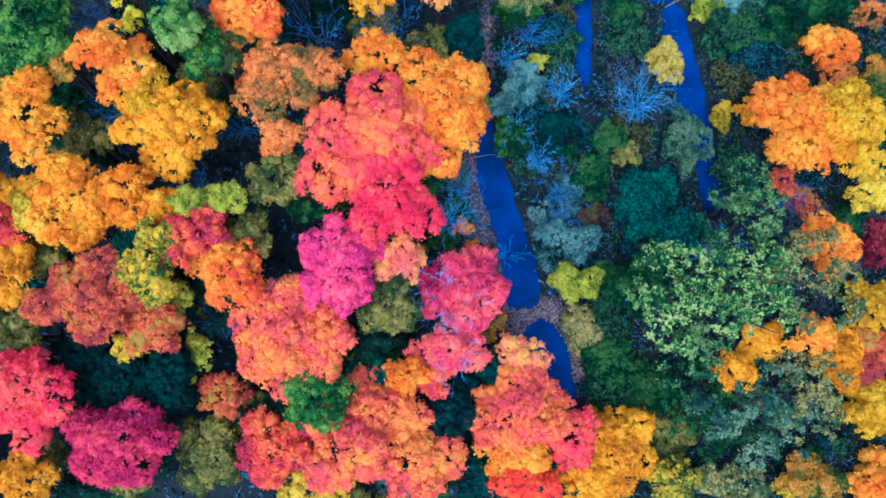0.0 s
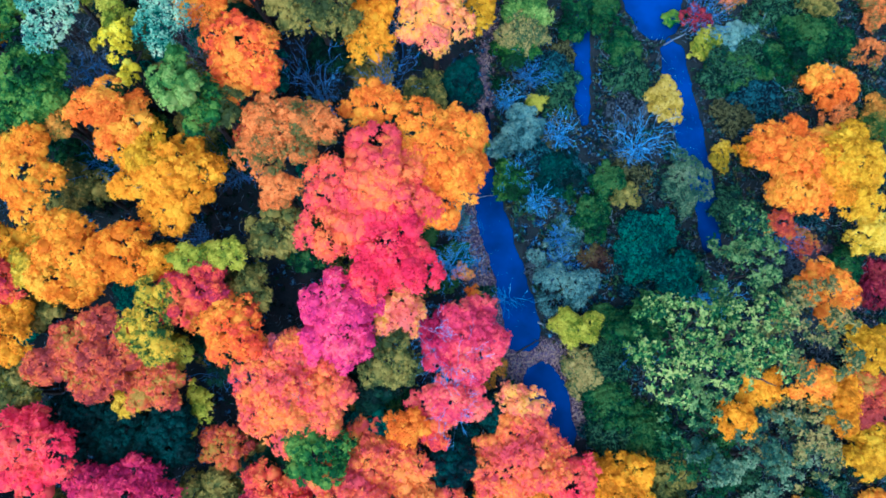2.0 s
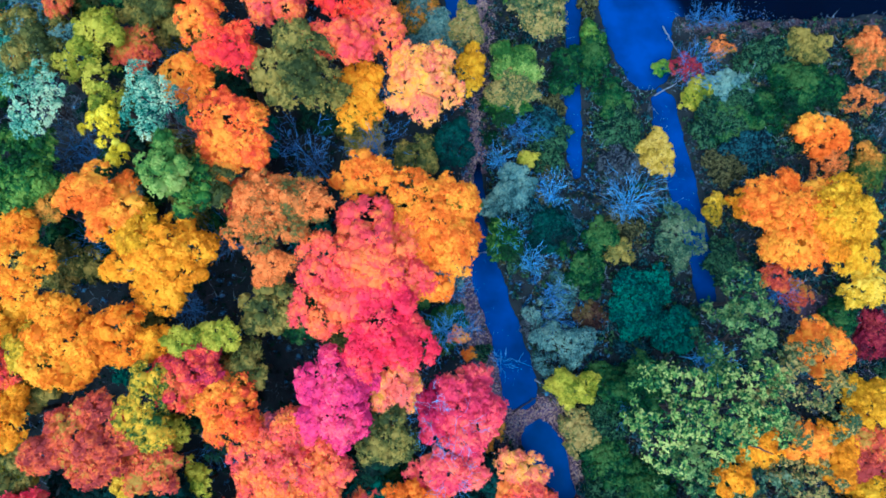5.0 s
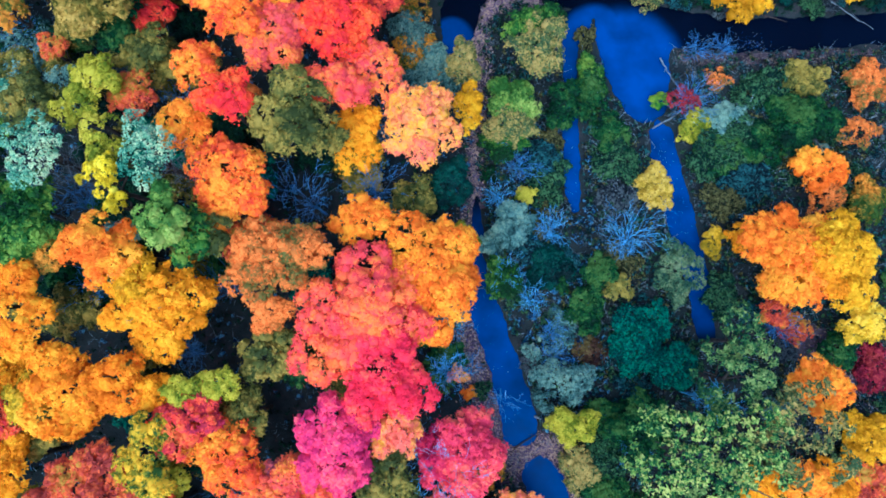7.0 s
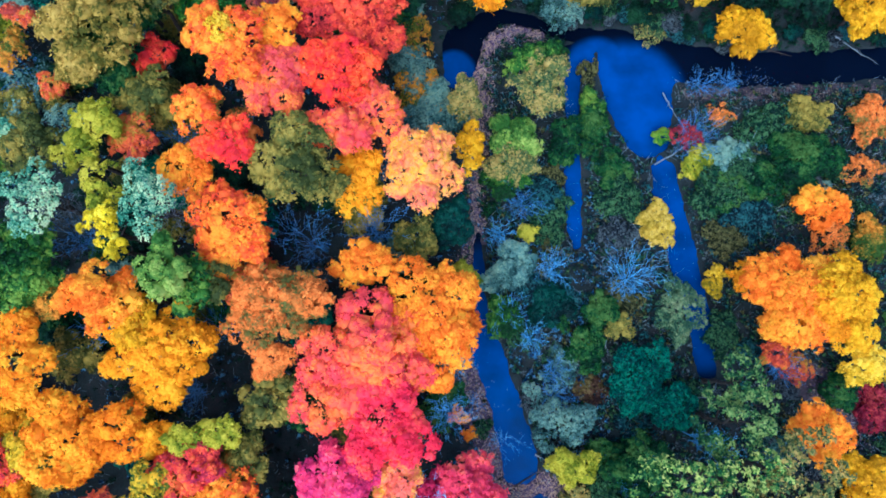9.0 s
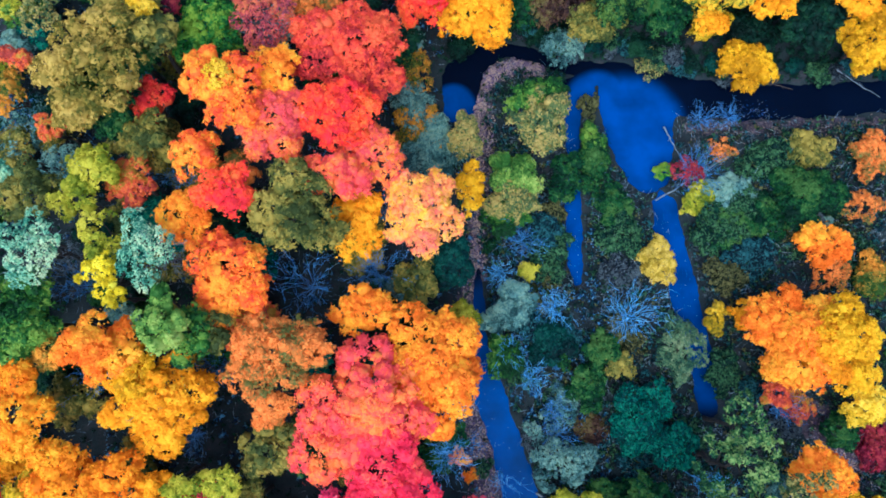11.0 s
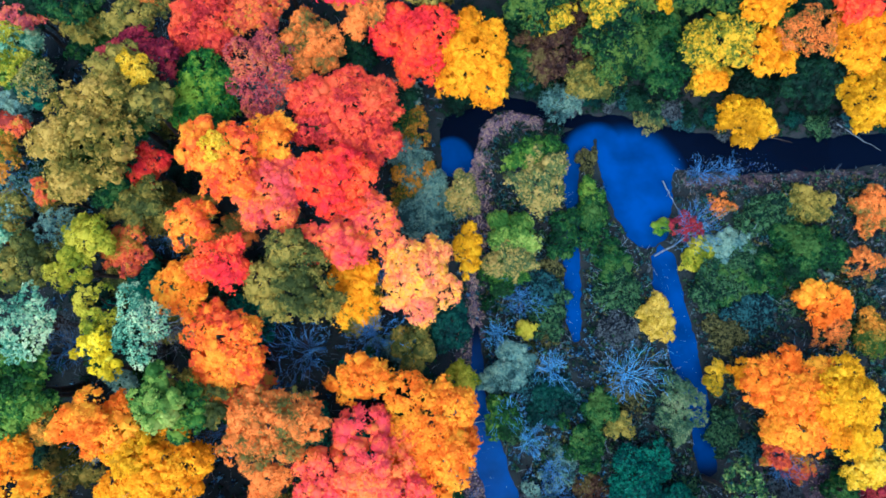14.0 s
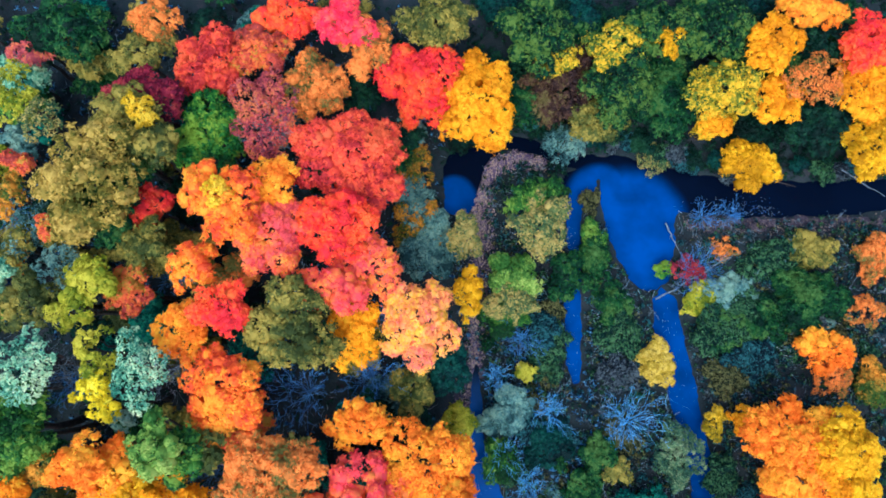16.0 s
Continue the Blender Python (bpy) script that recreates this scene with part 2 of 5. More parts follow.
def tubes(paths, sides=5):
    """Tapered tubes: each path is a list of (point, radius)."""
    vs, fs, base = [], [], 0
    ring = np.linspace(0, 2 * np.pi, sides, endpoint=False)
    for path in paths:
        p = np.array([q for q, _ in path], float)
        r = np.array([w for _, w in path], float)
        d = unit(np.gradient(p, axis=0))
        side = unit(np.cross(d, np.where(np.abs(d[:, 2:]) > 0.9, [[1.0, 0, 0]], [[0, 0, 1.0]])))
        up = np.cross(d, side)
        v = p[:, None] + r[:, None, None] * (np.cos(ring)[None, :, None] * side[:, None] + np.sin(ring)[None, :, None] * up[:, None])
        vs.append(v.reshape(-1, 3))
        k = np.arange(len(p) - 1)[:, None] * sides
        a, b = np.arange(sides)[None], (np.arange(sides) + 1)[None] % sides
        fs.append(np.stack([k + a, k + b, k + sides + b, k + sides + a], -1).reshape(-1, 4) + base)
        base += len(p) * sides
    return np.concatenate(vs), np.concatenate(fs)


def bend(rng, a, b, n=5, wobble=0.12):
    """A crooked way from a to b."""
    a, b = np.array(a, float), np.array(b, float)
    f = np.linspace(0, 1, n)[:, None]
    off = rng.normal(size=(n, 3)) * wobble * np.linalg.norm(b - a) * np.sin(np.pi * f)
    return a + (b - a) * f + off * 0.5


# ---------------------------------------------------------------- ground and water
def way_of(*numbers):
    """A water course: x, y and half width, point after point."""
    return np.array(numbers, float).reshape(-1, 3)


STREAM = way_of(
    6.2, 41.5, 0.3,
    6.2, 38.5, 0.7,
    5.9, 33.8, 0.9,
    5.9, 30.6, 1.4,
    6.5, 26.8, 1.9,
    7.5, 22.9, 2.1,
    8.7, 19.2, 2.0,
    9.6, 15.4, 2.1,
    10.3, 12.5, 2.3,
    10.4, 10.5, 2.3)
POOL = way_of(
    12.7, 4.7, 2.3,
    13.4, 3.1, 2.6,
    14.6, 0.3, 1.9,
    15.7, -1.8, 1.2,
    16.0, -3.2, 0.6)
NARROW = way_of(
    21.6, 66.6, 2.3,
    20.5, 64.6, 1.7,
    20.4, 62.1, 1.1,
    20.4, 59.3, 0.9,
    20.2, 56.1, 0.8,
    19.8, 50.6, 1.15,
    19.6, 46.0, 1.05,
    19.6, 42.1, 1.05,
    19.6, 39.4, 0.5)
SIDE = way_of(
    32.1, 51.2, 0.6,
    32.3, 49.4, 1.7,
    32.7, 45.2, 1.8,
    33.3, 41.0, 1.95,
    34.1, 36.6, 1.9,
    34.9, 32.0, 1.7,
    35.6, 28.5, 1.7,
    35.7, 25.4, 1.5,
    35.8, 22.0, 1.3)
WIDE = way_of(
    28.2, 66.0, 3.8,
    29.3, 64.4, 4.9,
    29.7, 61.4, 4.9,
    30.0, 57.6, 4.2,
    30.5, 54.6, 3.2,
    30.6, 53.4, 1.6)
RIVER = way_of(
    4.6, 64.6, 2.2,
    4.8, 66.2, 2.5,
    5.1, 68.8, 2.8,
    6.7, 71.2, 2.2,
    9.8, 73.0, 1.5,
    13.0, 72.9, 1.0,
    16.2, 71.9, 0.9,
    19.3, 70.4, 1.0,
    23.3, 69.3, 1.4,
    26.4, 68.9, 1.8,
    30.3, 67.6, 2.3,
    34.1, 65.4, 3.2,
    38.8, 64.8, 2.7,
    43.5, 63.9, 2.6,
    51.4, 63.8, 2.5,
    57.8, 63.8, 2.4,
    64.2, 64.2, 2.3,
    74.6, 62.9, 2.6)
COURSES = (STREAM, POOL, NARROW, SIDE, WIDE, RIVER)


def from_ways(ways, x, y):
    """How far a place lies from the edge of the nearest of these ways: negative inside it."""
    best = np.full(np.shape(x), 1e6)
    for course in ways:
        for a, b in zip(course[:-1], course[1:]):
            d = b[:2] - a[:2]
            f = np.clip(((x - a[0]) * d[0] + (y - a[1]) * d[1]) / (d @ d), 0, 1)
            best = np.minimum(best, np.hypot(x - a[0] - f * d[0], y - a[1] - f * d[1]) - (a[2] + f * (b[2] - a[2])))
    return best


def shore(x, y):
    """How far a place lies from the nearest water's edge: negative inside it."""
    return from_ways(COURSES, x, y)


def ripple(x, y, k):
    """Slow uneven waves over the plan, between -1 and 1."""
    return (np.sin(0.31 * k * x + 1.7 * np.sin(0.23 * k * y)) + np.sin(0.37 * k * y + 1.3 * np.sin(0.29 * k * x + 1)) + np.sin(0.71 * k * (x + y) + 2 * np.sin(0.53 * k * (x - y)))) / 3


def height(x, y):
    x, y = np.asarray(x, float), np.asarray(y, float)
    d = shore(x, y) + 0.3 * ripple(x, y, 4.0) + 0.08 * ripple(x, y, 9.0)
    bank = np.where(d < 0, np.maximum(d * 0.6, -1.2), 0.9 * (1 - np.exp(-np.maximum(d, 0) / 1.6)))
    rise = 1.25 * (1 - np.tanh((x + 8) / 12)) + 0.6 * (1 + np.tanh((y - 74) / 6))
    far = np.clip(d / 6, 0, 1)
    return bank + far * (rise + 0.35 * ripple(x, y, 1.0) + 0.12 * ripple(x, y, 5.0))


def spread(lo, hi, step, reach):
    inner = np.arange(lo, hi + step, step)
    grow = np.cumsum(step * 1.35 ** np.arange(1, 40))
    grow = grow[grow < reach]
    return np.r_[lo - grow[::-1], inner, hi + grow]


# bare mud beside the water, strewn with leaves: x, y and half width
BANKS = (
    way_of(7.3, 57.7, 1.5, 7.4, 62.5, 1.5, 7.6, 66.5, 1.3, 9.6, 69.3, 1.2, 13.2, 70.6, 1.2, 16.4, 69.6, 0.9),
    way_of(6.1, 41.1, 0.9, 5.8, 45.8, 0.9, 6.6, 50.6, 1.1, 7.3, 57.7, 1.4),
    way_of(5.2, 40.9, 0.9, 4.0, 28.9, 1.5, 4.4, 22.0, 2.3, 5.8, 15.9, 2.1, 7.7, 8.6, 2.2, 11.7, 7.7, 1.9),
    way_of(8.4, 5.7, 1.8, 11.7, 7.7, 2.0, 14.6, 8.2, 1.7, 16.4, 4.3, 1.3, 17.5, -1.4, 1.3),
    way_of(36.4, 60.5, 0.9, 44.2, 60.6, 0.8, 54.4, 60.6, 0.6, 63.0, 60.6, 0.6),
    way_of(44.0, 22.5, 2.4, 48.5, 20.5, 2.6, 54.0, 15.0, 2.2))


def ground():
    xs, ys = spread(-70, 85, 0.6, 2400), spread(-35, 110, 0.6, 2400)
    gx, gy = np.meshgrid(xs, ys)
    v = np.stack([gx, gy, height(gx, gy)], -1).reshape(-1, 3)
    i = np.arange(len(ys) - 1)[:, None] * len(xs) + np.arange(len(xs) - 1)[None]
    f = np.stack([i, i + 1, i + len(xs) + 1, i + len(xs)], -1).reshape(-1, 4)
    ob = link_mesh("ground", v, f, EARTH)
    ob.data.materials.append(MUD)
    mid = v[f].mean(1)
    muddy = from_ways(BANKS, mid[:, 0], mid[:, 1]) + 0.7 * ripple(mid[:, 0], mid[:, 1], 3.1) + 0.4 * ripple(mid[:, 0], mid[:, 1], 7.0) < 0
    ob.data.polygons.foreach_set("material_index", muddy.astype(np.int32))
    ob.data.polygons.foreach_set("use_smooth", [True] * len(f))
    tagged(ob, "forest floor of leaf litter in a painted blue-black shade, with mud banks", "ground", kind="structure")


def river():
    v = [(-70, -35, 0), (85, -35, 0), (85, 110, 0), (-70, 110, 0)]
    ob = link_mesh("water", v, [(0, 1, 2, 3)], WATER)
    tagged(ob, "still river water with sky blue painted in, side channels and pools", "water", kind="structure")


ground()
river()


# ---------------------------------------------------------------- trees
def dome_template():
    """A small faceted cap: the leafy outside of one clump, open below."""
    v, f = [(0, 0, 1.0)], []
    for k, (a, twist) in enumerate(((46, 0.0), (98, 0.5))):
        for i in range(5):
            b = 6.2832 * (i + twist) / 5
            v.append((math.sin(radians(a)) * math.cos(b), math.sin(radians(a)) * math.sin(b), math.cos(radians(a))))
    for i in range(5):
        j = (i + 1) % 5
        f.append((0, 1 + i, 1 + j))
        f += [(1 + i, 6 + i, 1 + j), (1 + j, 6 + i, 6 + j)]
    return np.array(v), np.array(f)


DOME_V, DOME_F = dome_template()


def caps(rng, at, out, size):
    """Uneven caps at these places, each turned to face outwards."""
    n = len(at)
    out = unit(out)
    t = unit(np.cross(out, rng.normal(size=(n, 3))))
    b = np.cross(out, t)
    rough = rng.uniform(0.7, 1.1, (n, len(DOME_V), 1)) * np.array([1, 1, 0.6])
    local = DOME_V[None] * rough * np.reshape(size, (n, 1, 1))
    v = at[:, None] + local[..., 0:1] * t[:, None] + local[..., 1:2] * b[:, None] + local[..., 2:3] * out[:, None]
    f = DOME_F[None] + (np.arange(n) * len(DOME_V))[:, None, None]
    return v.reshape(-1, 3), f.reshape(-1, 3)


def join(*pairs):
    """Several (vertices, triangles) as one."""
    vs, fs, base = [], [], 0
    for v, f in pairs:
        vs.append(v)
        fs.append(f + base)
        base += len(v)
    return np.concatenate(vs), np.concatenate(fs)


def thinned(p, gap):
    """Which of these places keep at least this gap from those kept before."""
    kept, n = np.empty_like(p), 0
    good = np.zeros(len(p), bool)
    for i, q in enumerate(p):
        if n == 0 or ((kept[:n] - q) ** 2).sum(1).min() > gap * gap:
            kept[n] = q
            n += 1
            good[i] = True
    return good


def sprays(rng, at, out, size, leaf, per):
    """Star-shaped pads of leaves: blades lie over a shallow dome and point away from its middle."""
    n = len(at) * per
    out = unit(out)
    t = unit(np.cross(out, rng.normal(size=out.shape)))
    b = np.cross(out, t)
    c, o, t, b, s = (np.repeat(q, per, 0) for q in (at, out, t, b, size))
    rho = np.sqrt(rng.uniform(0, 1, (n, 1))) * rng.uniform(0.8, 1.25, (n, 1))
    stray = rng.uniform(0, 1, (n, 1)) < 0.28
    rho = np.where(stray, rho * 1.5 + 0.15, rho)
    turn = rng.uniform(0, 6.2832, (n, 1))
    away = np.cos(turn) * t + np.sin(turn) * b
    p = c + s * (rho * away + (0.36 * (1 - np.minimum(rho, 1.2) ** 2) + rng.normal(size=(n, 1)) * 0.12) * o)
    n1 = unit(o + 0.5 * rho * away + 0.42 * rng.normal(size=(n, 3)))
    tip = unit(away + 0.45 * rng.normal(size=(n, 3)) - 0.5 * rho * o)
    tip = unit(tip - n1 * (tip * n1).sum(1, keepdims=True))
    side = np.cross(n1, tip)
    leaf = leaf * np.where(stray, 0.72, 1.0)
    long = leaf * rng.uniform(0.55, 1.1, (n, 1))
    wide = leaf * rng.uniform(0.28, 0.5, (n, 1))
    v = np.stack([p - 0.3 * long * tip + wide * side, p + 0.8 * long * tip, p - 0.3 * long * tip - wide * side], 1)
    return v.reshape(-1, 3), np.arange(3 * n).reshape(-1, 3)


def crown_shape(rng, rx, ry, hz, lump, leaf, per_lump, gaps, lobed, core, space):
    """Leafy clumps over a lobed crown, its middle at the origin, reaching rx and ry to each side."""
    r = (rx + ry) / 2
    lobes = [(0.06 * rx * rng.normal(), 0.06 * ry * rng.normal(), 0, rx * 0.68, ry * 0.68, hz)]
    k = int(4 + r * 0.5)
    turn = rng.uniform(0, 6.28)
    for i in range(k):
        a = turn + 6.283 * (i + rng.uniform(-0.35, 0.35)) / k
        far, big = rng.uniform(0.52, 0.78), rng.uniform(0.3, 0.46) * lobed
        lobes.append((rx * far * math.cos(a), ry * far * math.sin(a), hz * rng.uniform(-0.35, 0.4), rx * big, ry * big, hz * rng.uniform(0.45, 0.75)))
    spots, outs = [], []
    for cx, cy, cz, ax, ay, az in lobes:
        axes = np.array([ax, ay, az])
        area = 3 * (ax * ay + (ax + ay) / 2 * az)
        n = max(20, int(9 * area / (lump * lump)))
        d = unit(rng.normal(size=(n, 3)))
        d = d[d[:, 2] > -0.12]
        w = np.linalg.norm(d / axes, axis=1)
        d = d[rng.uniform(0, w.max(), len(d)) < w]
        swell = ripple(d[:, 0] * ax + 4 * turn + cx, d[:, 1] * ay - 7 * turn + cy, 9.0 / (1.5 + r)) + 0.6 * ripple(d[:, 0] * ax - turn, d[:, 1] * ay + cx, 5.0)
        wob = 1 + 0.12 * swell[:, None] + 0.05 * rng.normal(size=(len(d), 1))
        if gaps:
            wob *= np.where(rng.uniform(size=(len(d), 1)) < 0.3, 0.74, 1.0)
        p = np.array([cx, cy, cz]) + d * axes * wob
        keep = np.ones(len(p), bool)
        for ex, ey, ez, bx, by, bz in lobes:
            if (ex, ey, ez) != (cx, cy, cz):
                keep &= (((p - [ex, ey, ez]) / [bx, by, bz]) ** 2).sum(1) > 0.62
        spots.append(p[keep])
        outs.append(unit(d / axes)[keep])
    p, o = np.concatenate(spots), np.concatenate(outs)
    mix = rng.permutation(len(p))
    p, o = p[mix], o[mix]
    # no crown is round: the outline swells and draws in as the limbs reach
    a = np.arctan2(p[:, 1] / ry, p[:, 0] / rx)
    reach = 1 + sum(h * np.sin(k * a + rng.uniform(0, 6.28)) for k, h in ((2, 0.04), (3, 0.05), (5, 0.06), (8, 0.05)))
    p[:, :2] *= reach[:, None]
    for k, half in ((0, rx), (1, ry)):
        lo, hi = np.percentile(p[:, k], (1.0, 99.0))
        p[:, k] = (p[:, k] - (lo + hi) / 2) * 2 * max(0.6 * half, 1.07 * half - 0.4 * lump) / (hi - lo)
    if gaps:
        hole = ripple(p[:, 0] + 3 * turn, p[:, 1] - 5 * turn, 3.2)
        keep = hole < 1.15 - 1.5 * gaps
        p, o = p[keep], o[keep]
    keep = thinned(p, space * lump)
    p, o = p[keep], o[keep]
    size = 0.62 * lump * rng.uniform(0.72, 1.3, (len(p), 1))
    face = unit(0.65 * o + [0, 0, 0.8])
    leaves = sprays(rng, p, face, size, leaf, per_lump)
    pads = caps(rng, p - 0.1 * size * face, face, size[:, 0] * core)
    if gaps > 0.4:
        return join(leaves, pads)
    inner = p[::3] * 0.9 - [0, 0, 0.35 * lump]
    return join(leaves, pads, caps(rng, inner, o[::3] + [0, 0, 0.5], np.full(len(inner), 1.25 * lump)))


SEED = [1]


def next_rng():
    SEED[0] += 1
    return np.random.default_rng(SEED[0])


STYLE = {
    # clump, blade, blades a clump, gaps, lobes, height share, cap, spacing
    "cobbled": (1.12, 0.42, 46, 0.0, 1.0, 0.58, 0.9, 0.96),
    "maple": (0.82, 0.42, 27, 0.0, 1.0, 0.58, 0.82, 0.9),
    "loose": (0.74, 0.42, 25, 0.3, 1.15, 0.58, 0.7, 0.94),
    "wispy": (0.5, 0.36, 20, 0.66, 1.3, 0.8, 0.4, 1.05),
    "clumpy": (0.9, 0.44, 30, 0.25, 1.3, 0.6, 0.75, 1.06),
    "oak": (0.72, 0.44, 25, 0.84, 1.3, 0.55, 0.38, 1.16),
    "conifer": (0.6, 0.3, 22, 0.0, 0.7, 0.8, 0.9, 0.88),
    "feathery": (0.6, 0.3, 24, 0.55, 1.25, 0.7, 0.2, 1.05),
    "shrub": (0.5, 0.28, 18, 0.2, 1.1, 0.7, 0.7, 0.95),
}


def tree(name, style, colour, x, y, top, rx, ry, label, group="", category="tree"):
    """A trunk with limbs under a crown of leaf clumps; x, y is the crown's middle."""
    rng = next_rng()
    lump, leaf, per, gaps, lobed, share, core, space = STYLE[style]
    r = (rx + ry) / 2
    if r < 2.2 or (name == "shrub" and style != "shrub"):
        lump, leaf, core = lump * 0.74, leaf * 0.85, core * 0.9
    hz = min(share * r, max(0.8, (top - 0.5) * 0.55))
    base = float(height(x, y)) - 0.15
    thing = new(name)
    thing.matrix_basis = pose(x, y, base)
    tagged(thing, label, category, group or ("trees of the autumn wood" if category == "tree" else "shrubs by the water"))
    mid = top - hz - base
    v, f = crown_shape(rng, rx, ry, hz, lump, leaf, per, gaps, lobed, core, space)
    v[:, 2] = np.maximum(v[:, 2] + mid, 0.1)
    link_mesh("crown", v, f, LEAF[colour], thing)
    thick = 0.035 * r + 0.015 * top if style != "shrub" else 0.06
    fork = np.array([0, 0, max(0.3, mid * 0.55)])
    tip = np.array([rng.normal() * 0.1 * r, rng.normal() * 0.1 * r, mid + hz * 0.6])
    way = np.concatenate([bend(rng, (0, 0, 0), fork, 4, 0.05), bend(rng, fork, tip, 4)[1:]])
    v, f = tubes([list(zip(way, np.linspace(thick, thick * 0.25, len(way))))], 7)
    trunk = link_mesh("trunk", v, f, BARK, thing)
    n = 3 if r < 2.2 else 5
    for i in range(n):
        a = 6.283 * (i + rng.uniform(-0.3, 0.3)) / n
        start = fork + (tip - fork) * rng.uniform(0, 0.5)
        end = np.array([math.cos(a) * rx * 0.75, math.sin(a) * ry * 0.75, mid + hz * rng.uniform(-0.2, 0.4)])
        w = bend(rng, start, end, 5)
        link_mesh("limb", *tubes([list(zip(w, np.linspace(thick * 0.45, thick * 0.08, 5)))], 4), BARK, thing)
    return thing


def bare_tree(name, x, y, top, r, label, bark=PALE_BARK, group="", twigs=2, limbs=0):
    """A leafless crown: limbs that fork three times and spread like a fan."""
    rng = next_rng()
    base = float(height(x, y)) - 0.15
    thing = new(name)
    thing.matrix_basis = pose(x, y, base)
    tagged(thing, label, "tree", group or "leafless trees")
    h = top - base
    lean = rng.normal(size=2) * 0.12 * r
    fork = np.array([lean[0], lean[1], h * 0.35])
    v, f = tubes([list(zip(bend(rng, (0, 0, 0), fork, 4, 0.05), np.linspace(0.045 * r, 0.028 * r, 4)))], 7)
    link_mesh("trunk", v, f, bark, thing)
    n = limbs or int(9 + 3 * r)
    turn = rng.uniform(0, 6.28)
    for i in range(n):
        fine = []
        a = turn + 6.283 * (i + rng.uniform(-0.6, 0.6)) / n
        reach = rng.uniform(0.3, 0.95) * r * (1 + 0.22 * math.sin(2 * a + turn))
        end = np.array([lean[0] * 2 + math.cos(a) * reach, lean[1] * 2 + math.sin(a) * reach, h * rng.uniform(0.7, 1.0)])
        w = bend(rng, fork * rng.uniform(0.7, 1.25), end, 6, 0.16)
        limb = link_mesh("limb", *tubes([list(zip(w, np.linspace(0.003 * r + 0.015, 0.01, 6)))], 4), bark, thing)
        for j in range(6):
            q = w[1 + j % 5] + (w[min(5, 2 + j % 5)] - w[1 + j % 5]) * rng.uniform(0, 1)
            b = a + rng.normal() * 0.6
            e = q + np.array([math.cos(b), math.sin(b), rng.uniform(0.1, 0.8)]) * r * rng.uniform(0.18, 0.42)
            w2 = bend(rng, q, e, 4, 0.15)
            fine.append(list(zip(w2, np.linspace(0.0015 * r + 0.014, 0.01, 4))))
            for _ in range(twigs):
                q2 = w2[1] + (w2[3] - w2[1]) * rng.uniform(0, 1)
                c = b + rng.normal() * 0.7
                e2 = q2 + np.array([math.cos(c), math.sin(c), rng.uniform(0, 0.9)]) * r * rng.uniform(0.1, 0.26)
                fine.append([(q2, 0.013), (e2, 0.009)])
        tagged(link_mesh("twig", *tubes(fine, 3), bark, limb), kind="stuff")
    return thing


tree("maple_tree", "maple", "tangerine", -43.8, 26.7, 22.5, 3.7, 4.7, "amber-orange maple in full autumn leaf in the dense autumn wood")
tree("maple_tree", "maple", "orange", -35.4, 33.6, 24.4, 2.9, 2.6, "bright orange maple in full autumn leaf in the dense autumn wood")
tree("maple_tree", "maple", "orange", -32.8, 32.7, 22.0, 2.5, 2.7, "small orange maple beside a larger orange one")
tree("maple_tree", "loose", "orange", -35.6, 30.8, 20.0, 1.6, 1.9, "thin orange sapling between two maples")
tree("maple_tree", "maple", "amber", -29.6, 26.4, 20.8, 5.5, 5.2, "broad golden-orange maple with open grey centre")
tree("maple_tree", "maple", "gold", -31.4, 28.7, 21.0, 2.4, 3.7, "small golden maple against a larger amber one")
tree("understory_tree", "loose", "olive", -40.6, 27.0, 15.5, 3.1, 2.7, "olive half-bare young tree below the canopy")
tree("maple_tree", "maple", "tangerine", -37.0, 18.1, 20.6, 6.3, 4.5, "wide orange-amber maple with rounded clumps")
tree("maple_tree", "loose", "mustard", -43.2, 17.5, 19.0, 2.3, 2.4, "pale mustard maple losing its leaves")
tree("broadleaf_tree", "maple", "green", -44.8, 36.1, 22.8, 4.5, 5.1, "dark green broadleaf tree still unturned in the dense autumn wood")
tree("maple_tree", "loose", "mixed", -40.9, 32.3, 21.0, 1.7, 1.7, "little orange-brown tree below dark green crowns")
tree("broadleaf_tree", "feathery", "teal", -40.8, 43.2, 25.3, 3.0, 3.6, "pale grey-green feathery tree nearly bare")
tree("poplar_tree", "wispy", "lime", -34.4, 44.1, 24.0, 2.0, 2.6, "narrow yellow-green tree in the dense autumn wood")
tree("poplar_tree", "wispy", "lemon", -34.4, 40.1, 24.0, 1.9, 2.1, "slim yellow tree with drooping clumps")
tree("poplar_tree", "loose", "lemon", -33.9, 38.3, 20.0, 1.2, 1.3, "small yellow sapling below tall trees")
tree("broadleaf_tree", "feathery", "teal", -28.8, 42.4, 25.9, 2.6, 4.0, "blue-green feathery tree with thin pale leaves")
tree("broadleaf_tree", "loose", "palegreen", -26.8, 35.3, 26.1, 2.4, 3.3, "fresh pale green tree taller than its neighbours")
tree("broadleaf_tree", "loose", "green", -25.2, 33.5, 23.0, 2.2, 2.9, "mid green tree with airy rounded clumps")
tree("maple_tree", "loose", "flame", -21.7, 41.0, 22.5, 3.8, 3.2, "orange-red maple with ragged bright crown")
tree("maple_tree", "loose", "flame", -21.2, 37.3, 21.3, 3.5, 3.1, "orange maple with yellow-green lower side")
tree("broadleaf_tree", "loose", "olive", -23.7, 33.8, 21.5, 2.5, 2.4, "olive-yellow tree below an orange maple")
